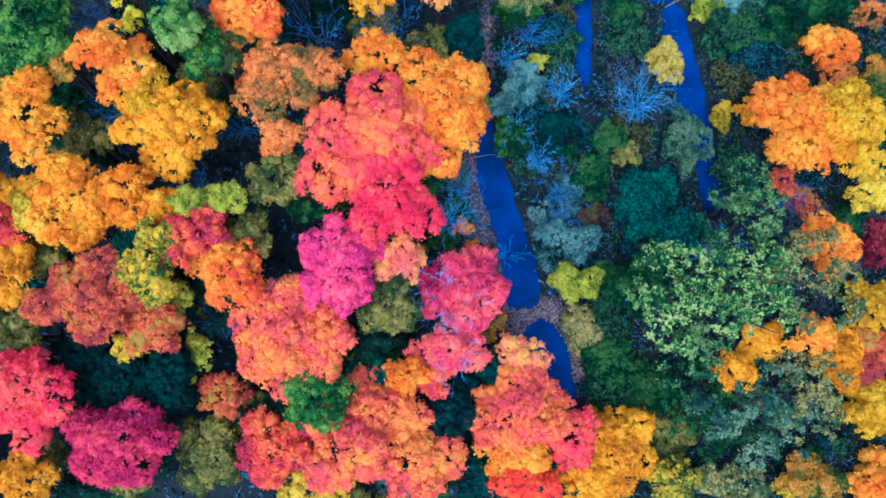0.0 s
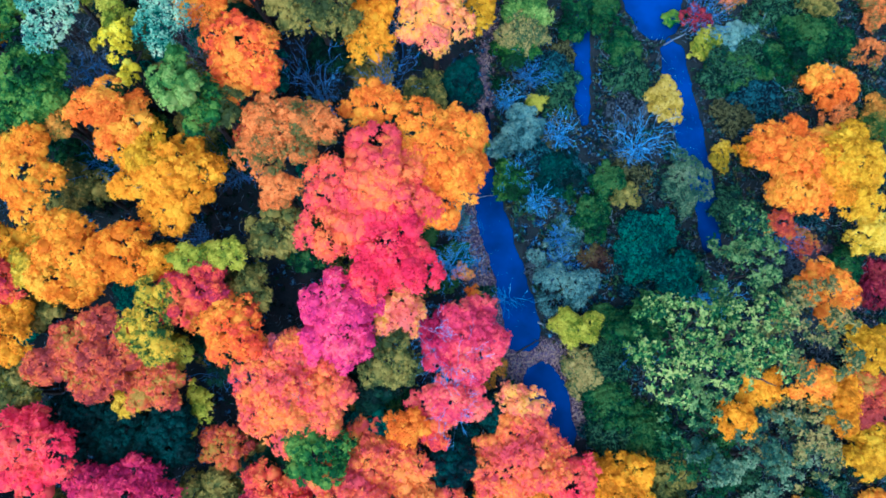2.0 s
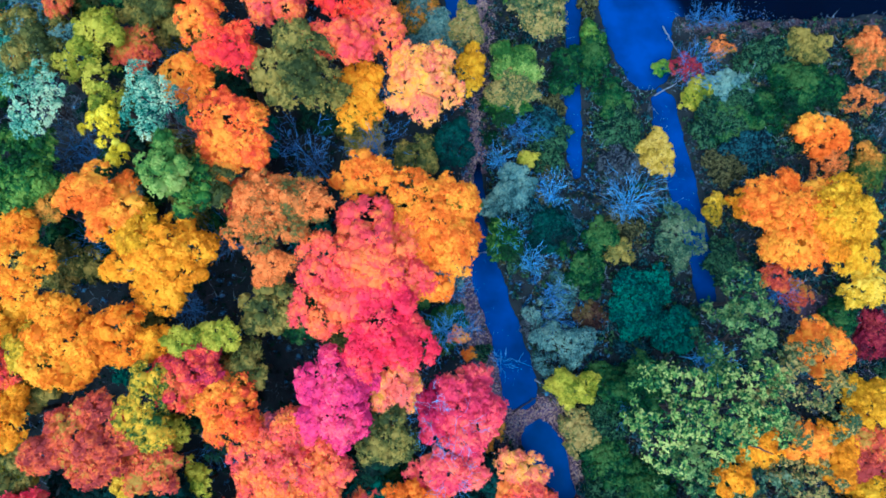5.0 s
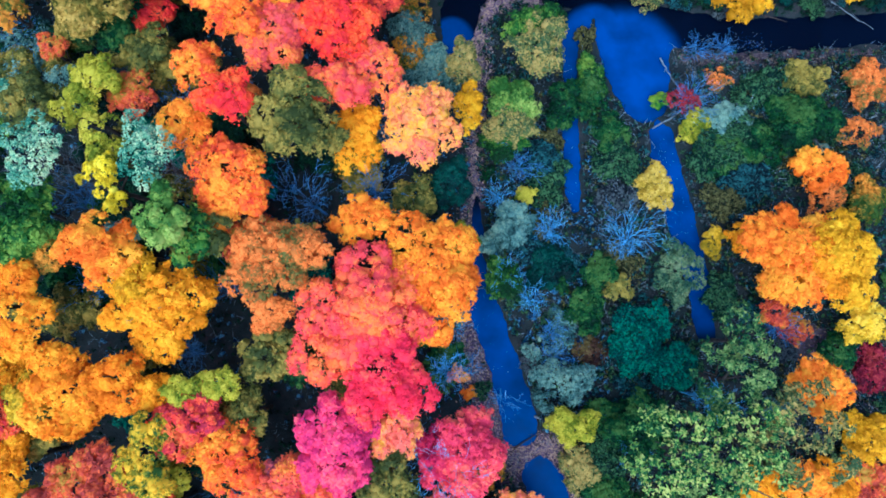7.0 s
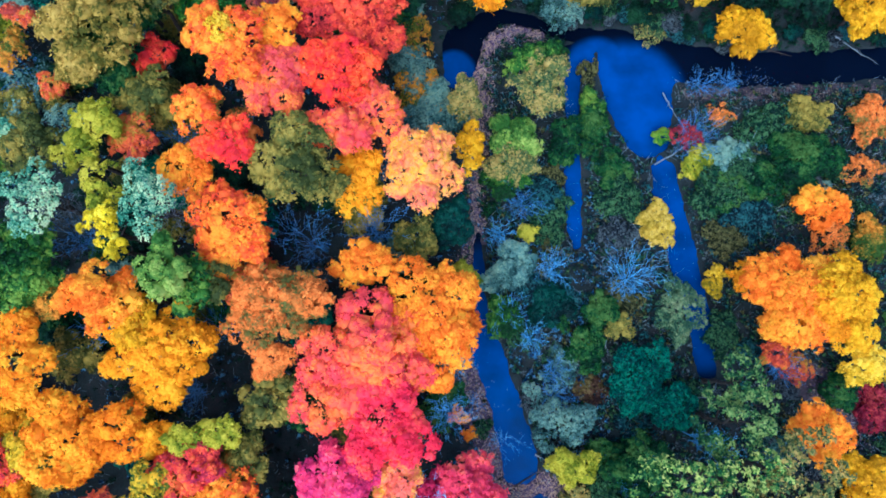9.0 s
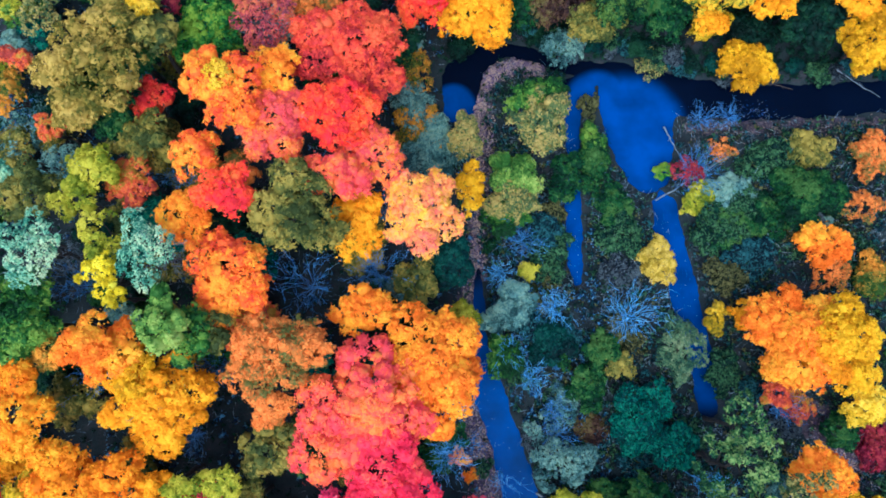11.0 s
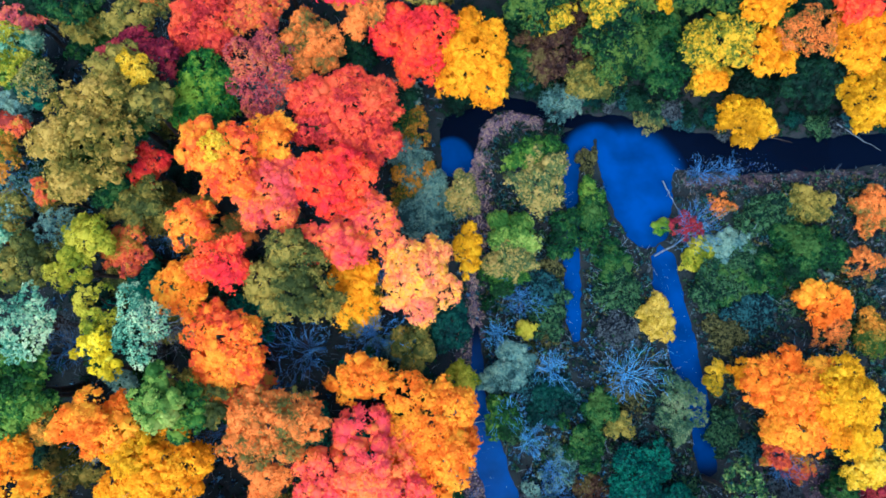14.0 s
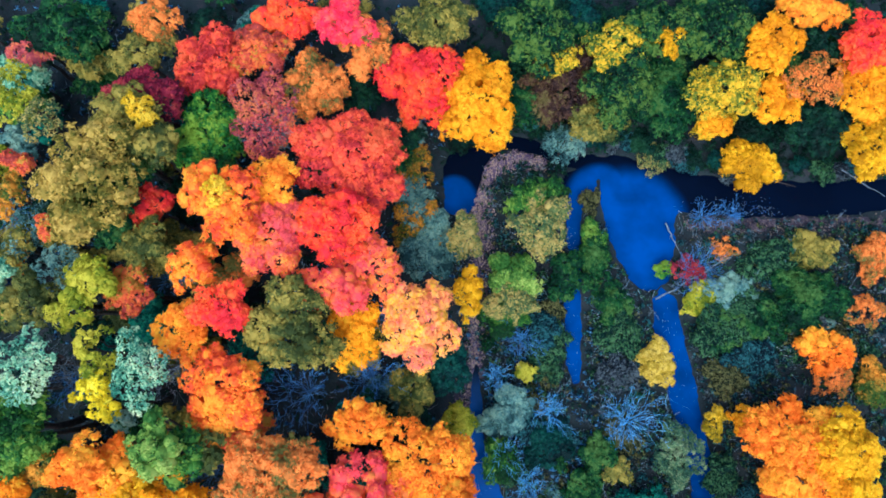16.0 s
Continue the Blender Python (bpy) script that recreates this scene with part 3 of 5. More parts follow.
tree("maple_tree", "loose", "rustgreen", -15.8, 31.8, 21.9, 4.9, 3.7, "rust-orange maple half turned with grey gaps")
tree("maple_tree", "loose", "rustgreen", -19.7, 29.7, 20.0, 2.4, 3.0, "rust and green maple thin at the top")
tree("maple_tree", "loose", "rustgreen", -17.4, 25.5, 18.3, 2.2, 2.0, "small rust-orange maple at the wood's inner gap")
tree("broadleaf_tree", "maple", "olive", -18.3, 21.5, 17.6, 3.0, 3.0, "round olive-green tree beside a dark gap")
tree("maple_tree", "cobbled", "salmon", -7.0, 26.3, 21.4, 6.8, 6.2, "great salmon-red maple with cobbled dense crown")
tree("maple_tree", "cobbled", "salmon", -11.0, 21.3, 20.0, 4.5, 3.1, "coral-red maple joined to a greater crown")
tree("maple_tree", "maple", "hotpink", -5.0, 18.8, 20.8, 4.5, 4.8, "hot pink-red maple with a dense smooth crown")
tree("maple_tree", "maple", "magenta", -10.6, 11.5, 19.8, 4.1, 4.8, "vivid magenta-pink maple with rounded clumps")
tree("maple_tree", "maple", "orange", -0.2, 30.0, 19.1, 5.0, 5.8, "large orange maple overhanging the stream")
tree("maple_tree", "maple", "orange", -0.8, 24.3, 17.5, 2.6, 2.8, "orange maple crown below a larger orange one")
tree("maple_tree", "maple", "orange", -7.7, 35.9, 17.7, 3.3, 2.6, "bright orange maple beside bare grey trees")
tree("maple_tree", "loose", "peach", -4.6, 12.2, 17.1, 2.7, 2.5, "peach-orange maple thin at the edges")
tree("maple_tree", "maple", "red", -26.6, 14.6, 20.3, 3.7, 3.6, "red maple with dense knobbly crown in the dense autumn wood")
tree("maple_tree", "maple", "flame", -23.0, 11.0, 18.8, 3.8, 3.9, "scarlet-orange maple below a red one")
tree("broadleaf_tree", "maple", "lime", -26.5, 17.7, 20.3, 2.0, 1.5, "lime-green crown among orange maples")
tree("broadleaf_tree", "maple", "lime", -22.7, 18.3, 20.0, 2.1, 1.6, "yellow-green rounded crown beside a red maple")
tree("maple_tree", "maple", "amber", -29.7, 17.7, 19.0, 1.7, 1.8, "small amber maple behind lime crowns")
tree("broadleaf_tree", "loose", "olive", -21.1, 14.9, 16.6, 2.3, 2.8, "brownish olive tree at a dark gap's edge")
tree("broadleaf_tree", "maple", "goldgreen", -29.8, 11.3, 21.5, 3.0, 4.1, "yellow-mustard tree with knobbly clumps")
tree("broadleaf_tree", "loose", "lime", -28.8, 8.1, 16.0, 1.9, 1.9, "small lime tree below a mustard crown")
tree("maple_tree", "maple", "rust", -36.4, 8.0, 21.1, 5.7, 4.5, "broad rust-red maple with greenish patches")
tree("maple_tree", "maple", "rust", -30.4, 5.0, 18.3, 3.1, 2.8, "rust-orange maple at the edge of a hollow")
tree("maple_tree", "loose", "mustard", -33.9, 2.8, 15.0, 1.5, 1.3, "small yellowish sapling under a rust maple")
tree("evergreen_tree", "conifer", "pinedark", -39.4, 0.5, 13.5, 4.3, 3.9, "dark teal evergreen with dense smooth crown")
tree("evergreen_tree", "conifer", "pinedark", -35.1, -0.8, 13.0, 3.9, 3.9, "blackish green evergreen below the maples")
tree("evergreen_tree", "conifer", "pinedark", -30.3, -0.0, 14.5, 3.0, 3.8, "dark green evergreen in the shade of maples")
tree("maple_tree", "maple", "hotpink", -42.6, -2.6, 17.8, 4.2, 5.0, "pinkish red maple with a wide dense crown")
tree("maple_tree", "maple", "crimson", -33.9, -6.9, 17.1, 5.6, 4.1, "crimson-magenta maple with a dark dense crown")
tree("maple_tree", "loose", "coral", -17.0, 4.2, 18.1, 4.7, 5.7, "coral maple with greying thin centre")
tree("maple_tree", "maple", "coral", -13.1, 2.7, 17.5, 3.6, 4.5, "coral-orange maple beside a dark evergreen")
tree("maple_tree", "loose", "plum", -15.9, 8.6, 17.0, 2.7, 2.1, "dull plum-red maple behind a coral one")
tree("broadleaf_tree", "maple", "green", -13.0, -2.2, 17.2, 3.5, 3.2, "round dark green tree among coral maples")
tree("broadleaf_tree", "maple", "olive", -5.7, 7.4, 17.4, 3.1, 2.9, "olive-green tree below pink maples")
tree("broadleaf_tree", "maple", "darkgreen", -8.3, 4.1, 12.0, 3.2, 2.9, "dark green tree deep in the shade")
tree("maple_tree", "loose", "rose", 2.9, 9.6, 15.2, 4.1, 4.4, "pinkish red maple with bare grey twigs")
tree("maple_tree", "loose", "crimson", -0.6, 9.6, 14.5, 2.4, 3.1, "crimson half-bare maple by the stream")
tree("maple_tree", "loose", "rose", 0.7, 3.1, 12.8, 4.1, 3.5, "rosy red maple with pale bare twigs")
tree("maple_tree", "loose", "red", -1.9, -0.6, 11.5, 2.8, 1.9, "dull red maple low beside evergreens")
tree("maple_tree", "maple", "coral", -7.5, -3.6, 13.5, 5.7, 4.5, "coral-orange maple with large rounded crown")
tree("maple_tree", "loose", "orange", -4.0, -0.2, 13.0, 2.2, 2.0, "small orange maple behind a coral one")
tree("maple_tree", "maple", "coral", -2.7, -9.4, 12.9, 4.9, 4.4, "pink-coral maple with dense fine leaves")
tree("maple_tree", "maple", "coral", -10.2, -7.9, 15.2, 4.1, 4.1, "orange-coral maple with even round crown")
tree("evergreen_tree", "conifer", "pine", 0.6, -5.0, 11.2, 2.9, 3.2, "rounded dark teal evergreen between coral maples")
tree("maple_tree", "loose", "coral", 8.7, -3.5, 11.5, 5.2, 4.3, "peach-coral maple near the small pool")
tree("maple_tree", "loose", "peach", 9.4, 1.8, 10.0, 3.0, 2.5, "yellow-peach maple leaning over the small pool")
tree("maple_tree", "maple", "orange", 8.1, -9.1, 9.5, 3.8, 2.6, "orange maple low by the stream")
tree("maple_tree", "maple", "scarlet", 9.3, -12.5, 9.5, 3.9, 2.5, "coral-red maple by the lower stream")
tree("maple_tree", "maple", "hotpink", 15.0, -7.0, 9.0, 3.0, 3.2, "pink-red maple beside a yellow one")
tree("maple_tree", "maple", "amber", 20.6, -8.8, 7.5, 4.2, 4.8, "amber-yellow maple near the stream's bend")
tree("maple_tree", "maple", "amber", 16.8, -11.9, 7.0, 3.6, 2.6, "yellow-orange maple low by the bank")
tree("evergreen_tree", "conifer", "pine", 6.3, 1.0, 9.0, 2.2, 2.2, "small dark evergreen beside a peach maple")
tree("evergreen_tree", "conifer", "pine", 2.3, -1.2, 8.0, 1.9, 1.7, "small teal evergreen in deep shade")
tree("understory_tree", "loose", "lime", -27.6, 2.0, 11.7, 1.8, 3.0, "thin yellow-green young tree in a gap")
tree("maple_tree", "loose", "rust", -24.5, -2.3, 10.8, 2.7, 2.3, "small orange maple in a dark gap")
tree("broadleaf_tree", "maple", "olive", -26.0, -8.7, 11.0, 3.9, 3.9, "olive-mustard tree with soft round crown")
tree("maple_tree", "maple", "red", -18.1, -7.8, 13.3, 3.8, 4.0, "crimson-red maple with knobbly crown")
tree("maple_tree", "loose", "amber", -43.9, -10.5, 15.0, 3.3, 3.0, "amber maple at the wood's lower edge")
tree("broadleaf_tree", "loose", "goldgreen", 27.2, -12.0, 6.0, 3.2, 2.4, "yellow-green tree low on the stream bank")
tree("broadleaf_tree", "loose", "oakpale", 33.8, -12.7, 7.0, 3.9, 2.6, "pale olive tree turning yellow")
tree("broadleaf_tree", "loose", "mixed", 42.5, -12.1, 8.0, 3.6, 2.9, "olive and orange half-turned tree")
tree("broadleaf_tree", "loose", "darkgreen", -40.3, -12.3, 9.0, 3.8, 1.9, "dark green low tree below crimson maple")
tree("maple_tree", "loose", "amber", -46.3, 10.9, 18.0, 2.4, 3.6, "amber-yellow maple thin in the middle")
tree("maple_tree", "loose", "red", -46.9, 15.7, 18.0, 2.1, 2.4, "dull red maple beside amber crowns")
tree("broadleaf_tree", "loose", "olive", -46.8, 3.9, 15.0, 2.8, 3.4, "olive tree with yellowing edges")
tree("broadleaf_tree", "loose", "olive", -44.6, 13.2, 15.0, 2.6, 2.2, "green-olive tree between orange maples")
tree("broadleaf_tree", "loose", "mustard", -14.0, -12.6, 10.0, 3.8, 2.2, "mustard low tree below coral maples")
tree("evergreen_tree", "conifer", "pine", 3.7, -11.3, 7.0, 2.6, 3.0, "dark teal evergreen low by maples")
tree("broadleaf_tree", "oak", "oakdim", 35.1, 20.8, 14.5, 4.0, 4.0, "tall grey-green tree with feathery drooping tips")
tree("broadleaf_tree", "oak", "oakdim", 33.3, 16.4, 15.6, 4.6, 3.5, "dull green feathery tree at the channel's end")
tree("oak_tree", "oak", "oak", 26.5, 8.7, 19.6, 5.9, 5.0, "great pale green oak with open leaf clumps")
tree("oak_tree", "oak", "oak", 33.3, 9.6, 18.0, 4.5, 4.2, "pale green oak with yellowing leaf tips")
tree("oak_tree", "oak", "oakpale", 39.5, 10.3, 17.0, 5.2, 5.2, "light green oak with orange leaves below")
tree("oak_tree", "oak", "oakdim", 26.9, 3.1, 16.0, 3.9, 3.6, "mid green oak with dark gaps between limbs")
tree("oak_tree", "oak", "sage", 35.0, -3.8, 12.5, 6.6, 5.6, "sage-green oak with long limbs")
tree("oak_tree", "oak", "oakpale", 41.1, -2.1, 11.5, 4.5, 5.1, "yellow-green oak half turned to amber")
tree("oak_tree", "oak", "midgreen", 29.5, -4.7, 9.5, 4.2, 4.2, "dull olive oak shaded by larger ones")
tree("maple_tree", "loose", "amber", 36.8, 3.9, 10.5, 2.5, 2.3, "amber maple showing between oak limbs")
tree("broadleaf_tree", "loose", "midgreen", 24.3, 11.0, 8.0, 3.6, 3.8, "dark green airy tree beside an oak")
tree("maple_tree", "loose", "orange", 44.2, 30.7, 10.6, 5.3, 5.6, "orange maple beside a bright yellow one")
tree("maple_tree", "loose", "amber", 47.2, 29.2, 10.8, 3.2, 3.8, "amber maple between orange and yellow crowns")
tree("maple_tree", "loose", "gold", 50.2, 31.8, 11.6, 3.8, 4.0, "brilliant yellow maple with dense knobbly crown")
tree("maple_tree", "loose", "gold", 50.7, 26.8, 10.0, 3.1, 2.8, "yellow maple thin at its edge")
tree("maple_tree", "loose", "orange", 51.6, 42.7, 5.5, 3.3, 2.8, "orange maple with thin twiggy crown")
tree("maple_tree", "loose", "rust", 42.8, 24.1, 6.0, 1.8, 1.8, "small rust-red tree by a dark gap")
tree("maple_tree", "loose", "mustard", 53.0, 22.6, 8.2, 2.9, 2.6, "yellow maple with scattered leaves")
tree("maple_tree", "loose", "orange", 44.4, 14.5, 12.5, 3.3, 3.8, "orange-amber maple behind green oaks")
tree("maple_tree", "maple", "gold", 52.6, 8.2, 7.0, 3.4, 3.3, "golden maple with dense rounded crown")
tree("maple_tree", "loose", "rust", 52.1, 2.1, 6.0, 2.9, 3.3, "rust-orange maple with thin crown")
tree("maple_tree", "loose", "gold", 51.7, -3.3, 5.5, 3.8, 3.6, "yellow-orange maple spreading low")
tree("maple_tree", "loose", "orange", 52.2, -12.2, 5.0, 4.0, 3.7, "orange maple at the slope's edge")
tree("shrub", "shrub", "mustard", 43.0, -13.1, 4.0, 3.4, 2.4, "low mustard shrub on pale ground", category="shrub")
tree("shrub", "conifer", "midgreen", 51.1, 19.0, 5.0, 2.3, 2.3, "round dull green bush in a dark gap")
tree("shrub", "shrub", "wine", 56.0, 16.9, 4.0, 2.3, 3.2, "dark red shrub in shade", category="shrub")
tree("shrub", "wispy", "mustard", 37.1, 33.8, 4.0, 1.8, 2.1, "scattered yellow-leaved shrub on the bank")
tree("shrub", "loose", "midgreen", 50.9, 49.2, 5.6, 4.4, 4.2, "broad dull green bush with fine leaves")
tree("shrub", "loose", "rustgreen", 60.4, 55.0, 4.5, 3.2, 3.2, "rust-orange bush with thin twigs")
tree("shrub", "feathery", "rustgreen", 57.5, 47.8, 5.0, 2.7, 2.1, "twiggy orange-brown bush on the flat")
tree("shrub", "loose", "mixed", 57.9, 38.6, 5.0, 2.6, 3.0, "green and amber bush with sparse leaves")
tree("shrub", "loose", "straw", 29.9, 41.8, 3.6, 2.4, 3.0, "round yellow bush beside the side channel")
tree("shrub", "maple", "tealdark", 25.9, 21.5, 6.0, 3.7, 4.4, "dark green rounded tree near the channel")
tree("shrub", "maple", "tealdark", 29.5, 17.9, 5.5, 3.0, 2.7, "dark green bush joined to a larger one")
tree("shrub", "feathery", "sage", 32.0, 29.9, 5.8, 3.0, 4.0, "grey-green bush leaning over the channel")
tree("shrub", "loose", "grey", 10.6, 36.4, 8.0, 2.4, 2.9, "grey-green rounded shrub by the stream")
tree("shrub", "loose", "green", 8.8, 29.9, 6.0, 2.2, 2.6, "dull green shrub beside blue twigs")
tree("shrub", "maple", "lime", 16.4, 11.1, 6.3, 2.9, 2.2, "olive-yellow rounded bush on the stream bank")
tree("shrub", "feathery", "grey", 15.8, 16.1, 5.4, 3.7, 3.0, "blue-grey feathery bush on the bank")
tree("shrub", "loose", "oakpale", 17.3, 5.7, 4.0, 2.3, 3.0, "dull sage shrub beside the small pool")
tree("shrub", "maple", "lime", 12.5, 40.8, 4.6, 1.3, 1.2, "small lime-yellow bush among pale twigs")
tree("shrub", "loose", "midgreen", 21.7, 11.2, 4.5, 3.0, 2.8, "green shrub below an oak")
tree("shrub", "loose", "midgreen", 20.3, 2.2, 4.0, 2.8, 3.4, "green shrub in the oak's shade")
tree("shrub", "loose", "palegreen", 11.2, 53.4, 7.4, 3.1, 2.7, "yellow-green bush near the old channel")
tree("shrub", "loose", "oakpale", 10.7, 50.2, 7.0, 3.4, 2.8, "creamy yellow-green bush with sparse leaves")
tree("shrub", "loose", "green", 10.0, 47.9, 5.5, 3.0, 2.6, "green bush below a creamy one")
tree("broadleaf_tree", "loose", "oakpale", 14.3, 59.5, 10.7, 3.5, 4.2, "sage tree with yellowing middle on the river point")
tree("broadleaf_tree", "loose", "green", 14.5, 62.9, 9.0, 3.8, 2.8, "green tree on the river point")
tree("shrub", "maple", "midgreen", 18.8, 53.3, 4.5, 2.6, 3.1, "bright green bush over the narrow channel")
tree("shrub", "shrub", "brusholive", 22.6, 63.4, 1.8, 1.4, 2.1, "olive brush on the tip of the narrow spit")
tree("shrub", "shrub", "midgreen", 22.6, 55.1, 3.0, 2.2, 3.5, "green bush along the spit")
tree("shrub", "loose", "midgreen", 24.9, 49.4, 3.0, 2.5, 3.1, "low green bush between two channels")
tree("maple_tree", "loose", "gold", 5.0, 50.5, 11.9, 1.7, 3.1, "slim yellow maple beside a peach one")
tree("shrub", "loose", "oakpale", 4.9, 58.4, 8.0, 2.1, 2.8, "yellow-green bush beside the muddy bank")
tree("shrub", "loose", "grey", 1.0, 58.3, 5.0, 4.0, 4.2, "blue-green bush in a hollow")
tree("shrub", "feathery", "grey", -1.5, 63.6, 5.0, 2.5, 3.5, "blue-grey twiggy bush by the wood")
tree("maple_tree", "maple", "peach", -0.6, 46.4, 18.7, 4.0, 4.8, "peach and yellow maple with pink edges")
tree("evergreen_tree", "conifer", "pine", 2.6, 41.7, 11.1, 2.5, 3.1, "dark teal evergreen on the stream bank")
tree("broadleaf_tree", "loose", "olive", -2.0, 39.0, 11.8, 2.5, 3.1, "dim olive tree beside an evergreen")
tree("shrub", "maple", "lime", 3.8, 34.8, 6.6, 2.0, 2.4, "olive-yellow bush beside the stream")
tree("shrub", "feathery", "wine", 35.3, 53.9, 2.8, 2.2, 1.9, "dark red bush beside a fallen log")
tree("shrub", "feathery", "rustgreen", 40.5, 56.6, 2.6, 1.7, 1.7, "small rust-orange bush beside a red one")
tree("shrub", "loose", "lime", 36.5, 49.7, 2.8, 2.2, 2.5, "yellow-green bush by the side channel")
tree("shrub", "loose", "fresh", 32.1, 54.1, 2.0, 1.1, 1.1, "small fresh green bush at the pool's edge")
tree("maple_tree", "maple", "scarlet", -9.8, 57.8, 20.5, 4.3, 3.9, "big scarlet-coral maple with dense crown")
tree("maple_tree", "maple", "coral", -16.6, 57.1, 21.2, 4.1, 4.6, "pink-coral maple with fine leaf clumps")
tree("maple_tree", "maple", "coral", -6.9, 53.7, 18.3, 3.8, 3.8, "coral maple with pale pink tips")
tree("maple_tree", "maple", "salmon", -10.4, 50.6, 20.5, 3.9, 2.5, "coral-red maple in front of a larger one")
tree("maple_tree", "maple", "brick", -8.9, 66.2, 20.2, 5.9, 4.7, "broad rose-red maple with fine knobbly crown")
tree("maple_tree", "loose", "brick", -6.6, 62.8, 17.0, 4.0, 2.7, "rose-red maple edge near a hollow")
tree("maple_tree", "maple", "flame", -24.1, 62.1, 23.5, 2.1, 2.6, "orange maple with yellow-green patches")
tree("maple_tree", "loose", "flame", -21.3, 59.8, 23.5, 3.6, 4.0, "orange and olive maple half turned")
tree("maple_tree", "loose", "orange", -16.9, 63.0, 21.0, 2.7, 2.7, "orange maple beside a pink-coral one")
tree("maple_tree", "maple", "deepred", -31.9, 60.9, 18.0, 2.5, 2.6, "deep red maple with dense crown")
tree("broadleaf_tree", "clumpy", "tan", -36.0, 62.3, 25.0, 5.1, 5.9, "large olive-brown tree with knobbly crown")
tree("broadleaf_tree", "clumpy", "tan", -34.0, 67.0, 24.0, 2.8, 2.8, "olive tree with yellow-green tips")
tree("maple_tree", "maple", "flame", -25.6, 53.6, 20.8, 2.6, 2.3, "small round orange maple")
tree("maple_tree", "maple", "scarlet", -21.6, 48.7, 23.7, 3.0, 3.0, "scarlet maple with orange edges")
tree("maple_tree", "loose", "orange", -26.6, 46.4, 21.2, 2.6, 3.0, "orange maple beside a scarlet one")
tree("broadleaf_tree", "clumpy", "olive", -14.5, 47.1, 22.7, 4.9, 4.6, "broad olive-green tree with brownish clumps")
tree("maple_tree", "loose", "amber", -8.4, 46.1, 16.5, 2.8, 3.9, "amber-orange maple below an olive tree")
tree("maple_tree", "loose", "rust", -33.5, 51.4, 18.6, 2.6, 2.9, "rust-red maple with sparse crown")
tree("broadleaf_tree", "loose", "olive", -32.7, 56.4, 18.8, 3.4, 2.9, "dark olive-yellow tree in the dense autumn wood")
tree("broadleaf_tree", "loose", "olive", -43.7, 50.4, 21.0, 3.0, 3.2, "yellow-green tree with patchy leaves")
tree("broadleaf_tree", "loose", "lime", -36.5, 52.3, 21.0, 2.6, 2.6, "lime-green tree beside olive crowns")
tree("broadleaf_tree", "loose", "lime", -38.7, 49.1, 21.0, 2.5, 2.2, "yellowish green tree with small clumps")
tree("maple_tree", "loose", "rust", -45.2, 59.5, 14.0, 1.7, 1.7, "small rust-orange tree in a pale gap")
tree("broadleaf_tree", "loose", "green", -43.3, 35.2, 22.0, 3.7, 3.5, "mid green tree with dark gaps")
tree("maple_tree", "maple", "scarlet", -0.5, 77.0, 14.0, 5.1, 5.1, "brilliant scarlet maple with flat dense crown")
tree("maple_tree", "maple", "amber", 6.4, 75.4, 14.2, 4.7, 6.1, "golden-amber maple against a scarlet one")
tree("maple_tree", "maple", "scarlet", -16.6, 86.1, 16.0, 4.1, 3.0, "scarlet-pink maple at the far wood")
tree("maple_tree", "maple", "hotpink", -9.4, 84.5, 16.0, 3.7, 3.1, "hot red-pink maple in the far wood")
tree("maple_tree", "loose", "rustgreen", -7.2, 81.5, 15.0, 3.2, 3.7, "coral-brown maple half bare")
tree("maple_tree", "loose", "brick", -25.8, 79.4, 17.0, 4.0, 4.2, "soft rose-salmon maple with smooth crown")
tree("maple_tree", "maple", "wine", -33.0, 74.1, 19.3, 4.6, 3.0, "dark crimson maple behind yellow sprays")
tree("broadleaf_tree", "maple", "fresh", -25.4, 70.3, 18.5, 4.0, 4.3, "fresh green tree with knobbly crown")
tree("maple_tree", "feathery", "plum", -19.0, 72.3, 18.4, 3.8, 5.3, "dusky plum-pink maple thinning")
tree("maple_tree", "loose", "rustgreen", -13.4, 76.6, 15.7, 3.9, 4.2, "brown-orange maple with sparse leaves")
tree("maple_tree", "loose", "rust", -20.0, 81.3, 16.0, 3.6, 3.1, "rust-brown maple with thin crown")
tree("maple_tree", "loose", "olive", -34.5, 80.4, 17.0, 3.6, 2.6, "dull olive-brown turning maple")
tree("maple_tree", "loose", "rustgreen", -32.6, 84.7, 17.0, 3.3, 2.9, "orange-brown maple in the far wood")
tree("broadleaf_tree", "maple", "midgreen", -44.1, 83.7, 19.0, 5.6, 4.1, "dark green broad tree in the far wood")
tree("maple_tree", "loose", "plum", -48.5, 81.8, 16.0, 2.9, 2.1, "dull plum-red tree in shade")
tree("broadleaf_tree", "wispy", "lime", -47.8, 74.5, 20.0, 2.8, 3.6, "yellow-lime tree at the wood's margin")
tree("broadleaf_tree", "feathery", "oakpale", -44.0, 71.0, 20.6, 2.3, 2.5, "pale creamy tree with sparse leaves")
tree("broadleaf_tree", "clumpy", "olive", -33.7, 71.7, 21.4, 3.7, 3.2, "olive tree with yellow sprays over a wine-red maple")
tree("broadleaf_tree", "clumpy", "olive", -30.6, 67.0, 22.5, 3.1, 2.6, "olive-yellow tree with airy clumps")
tree("broadleaf_tree", "maple", "darkgreen", -8.9, 77.9, 10.0, 3.3, 3.1, "dark green tree in a shaded gap")
tree("broadleaf_tree", "maple", "olive", 1.4, 85.2, 15.0, 4.7, 3.4, "olive-yellow tree beyond a scarlet maple")
tree("broadleaf_tree", "maple", "bankgreen", 14.7, 84.0, 14.0, 4.5, 5.2, "deep green broadleaf tree beyond the river")
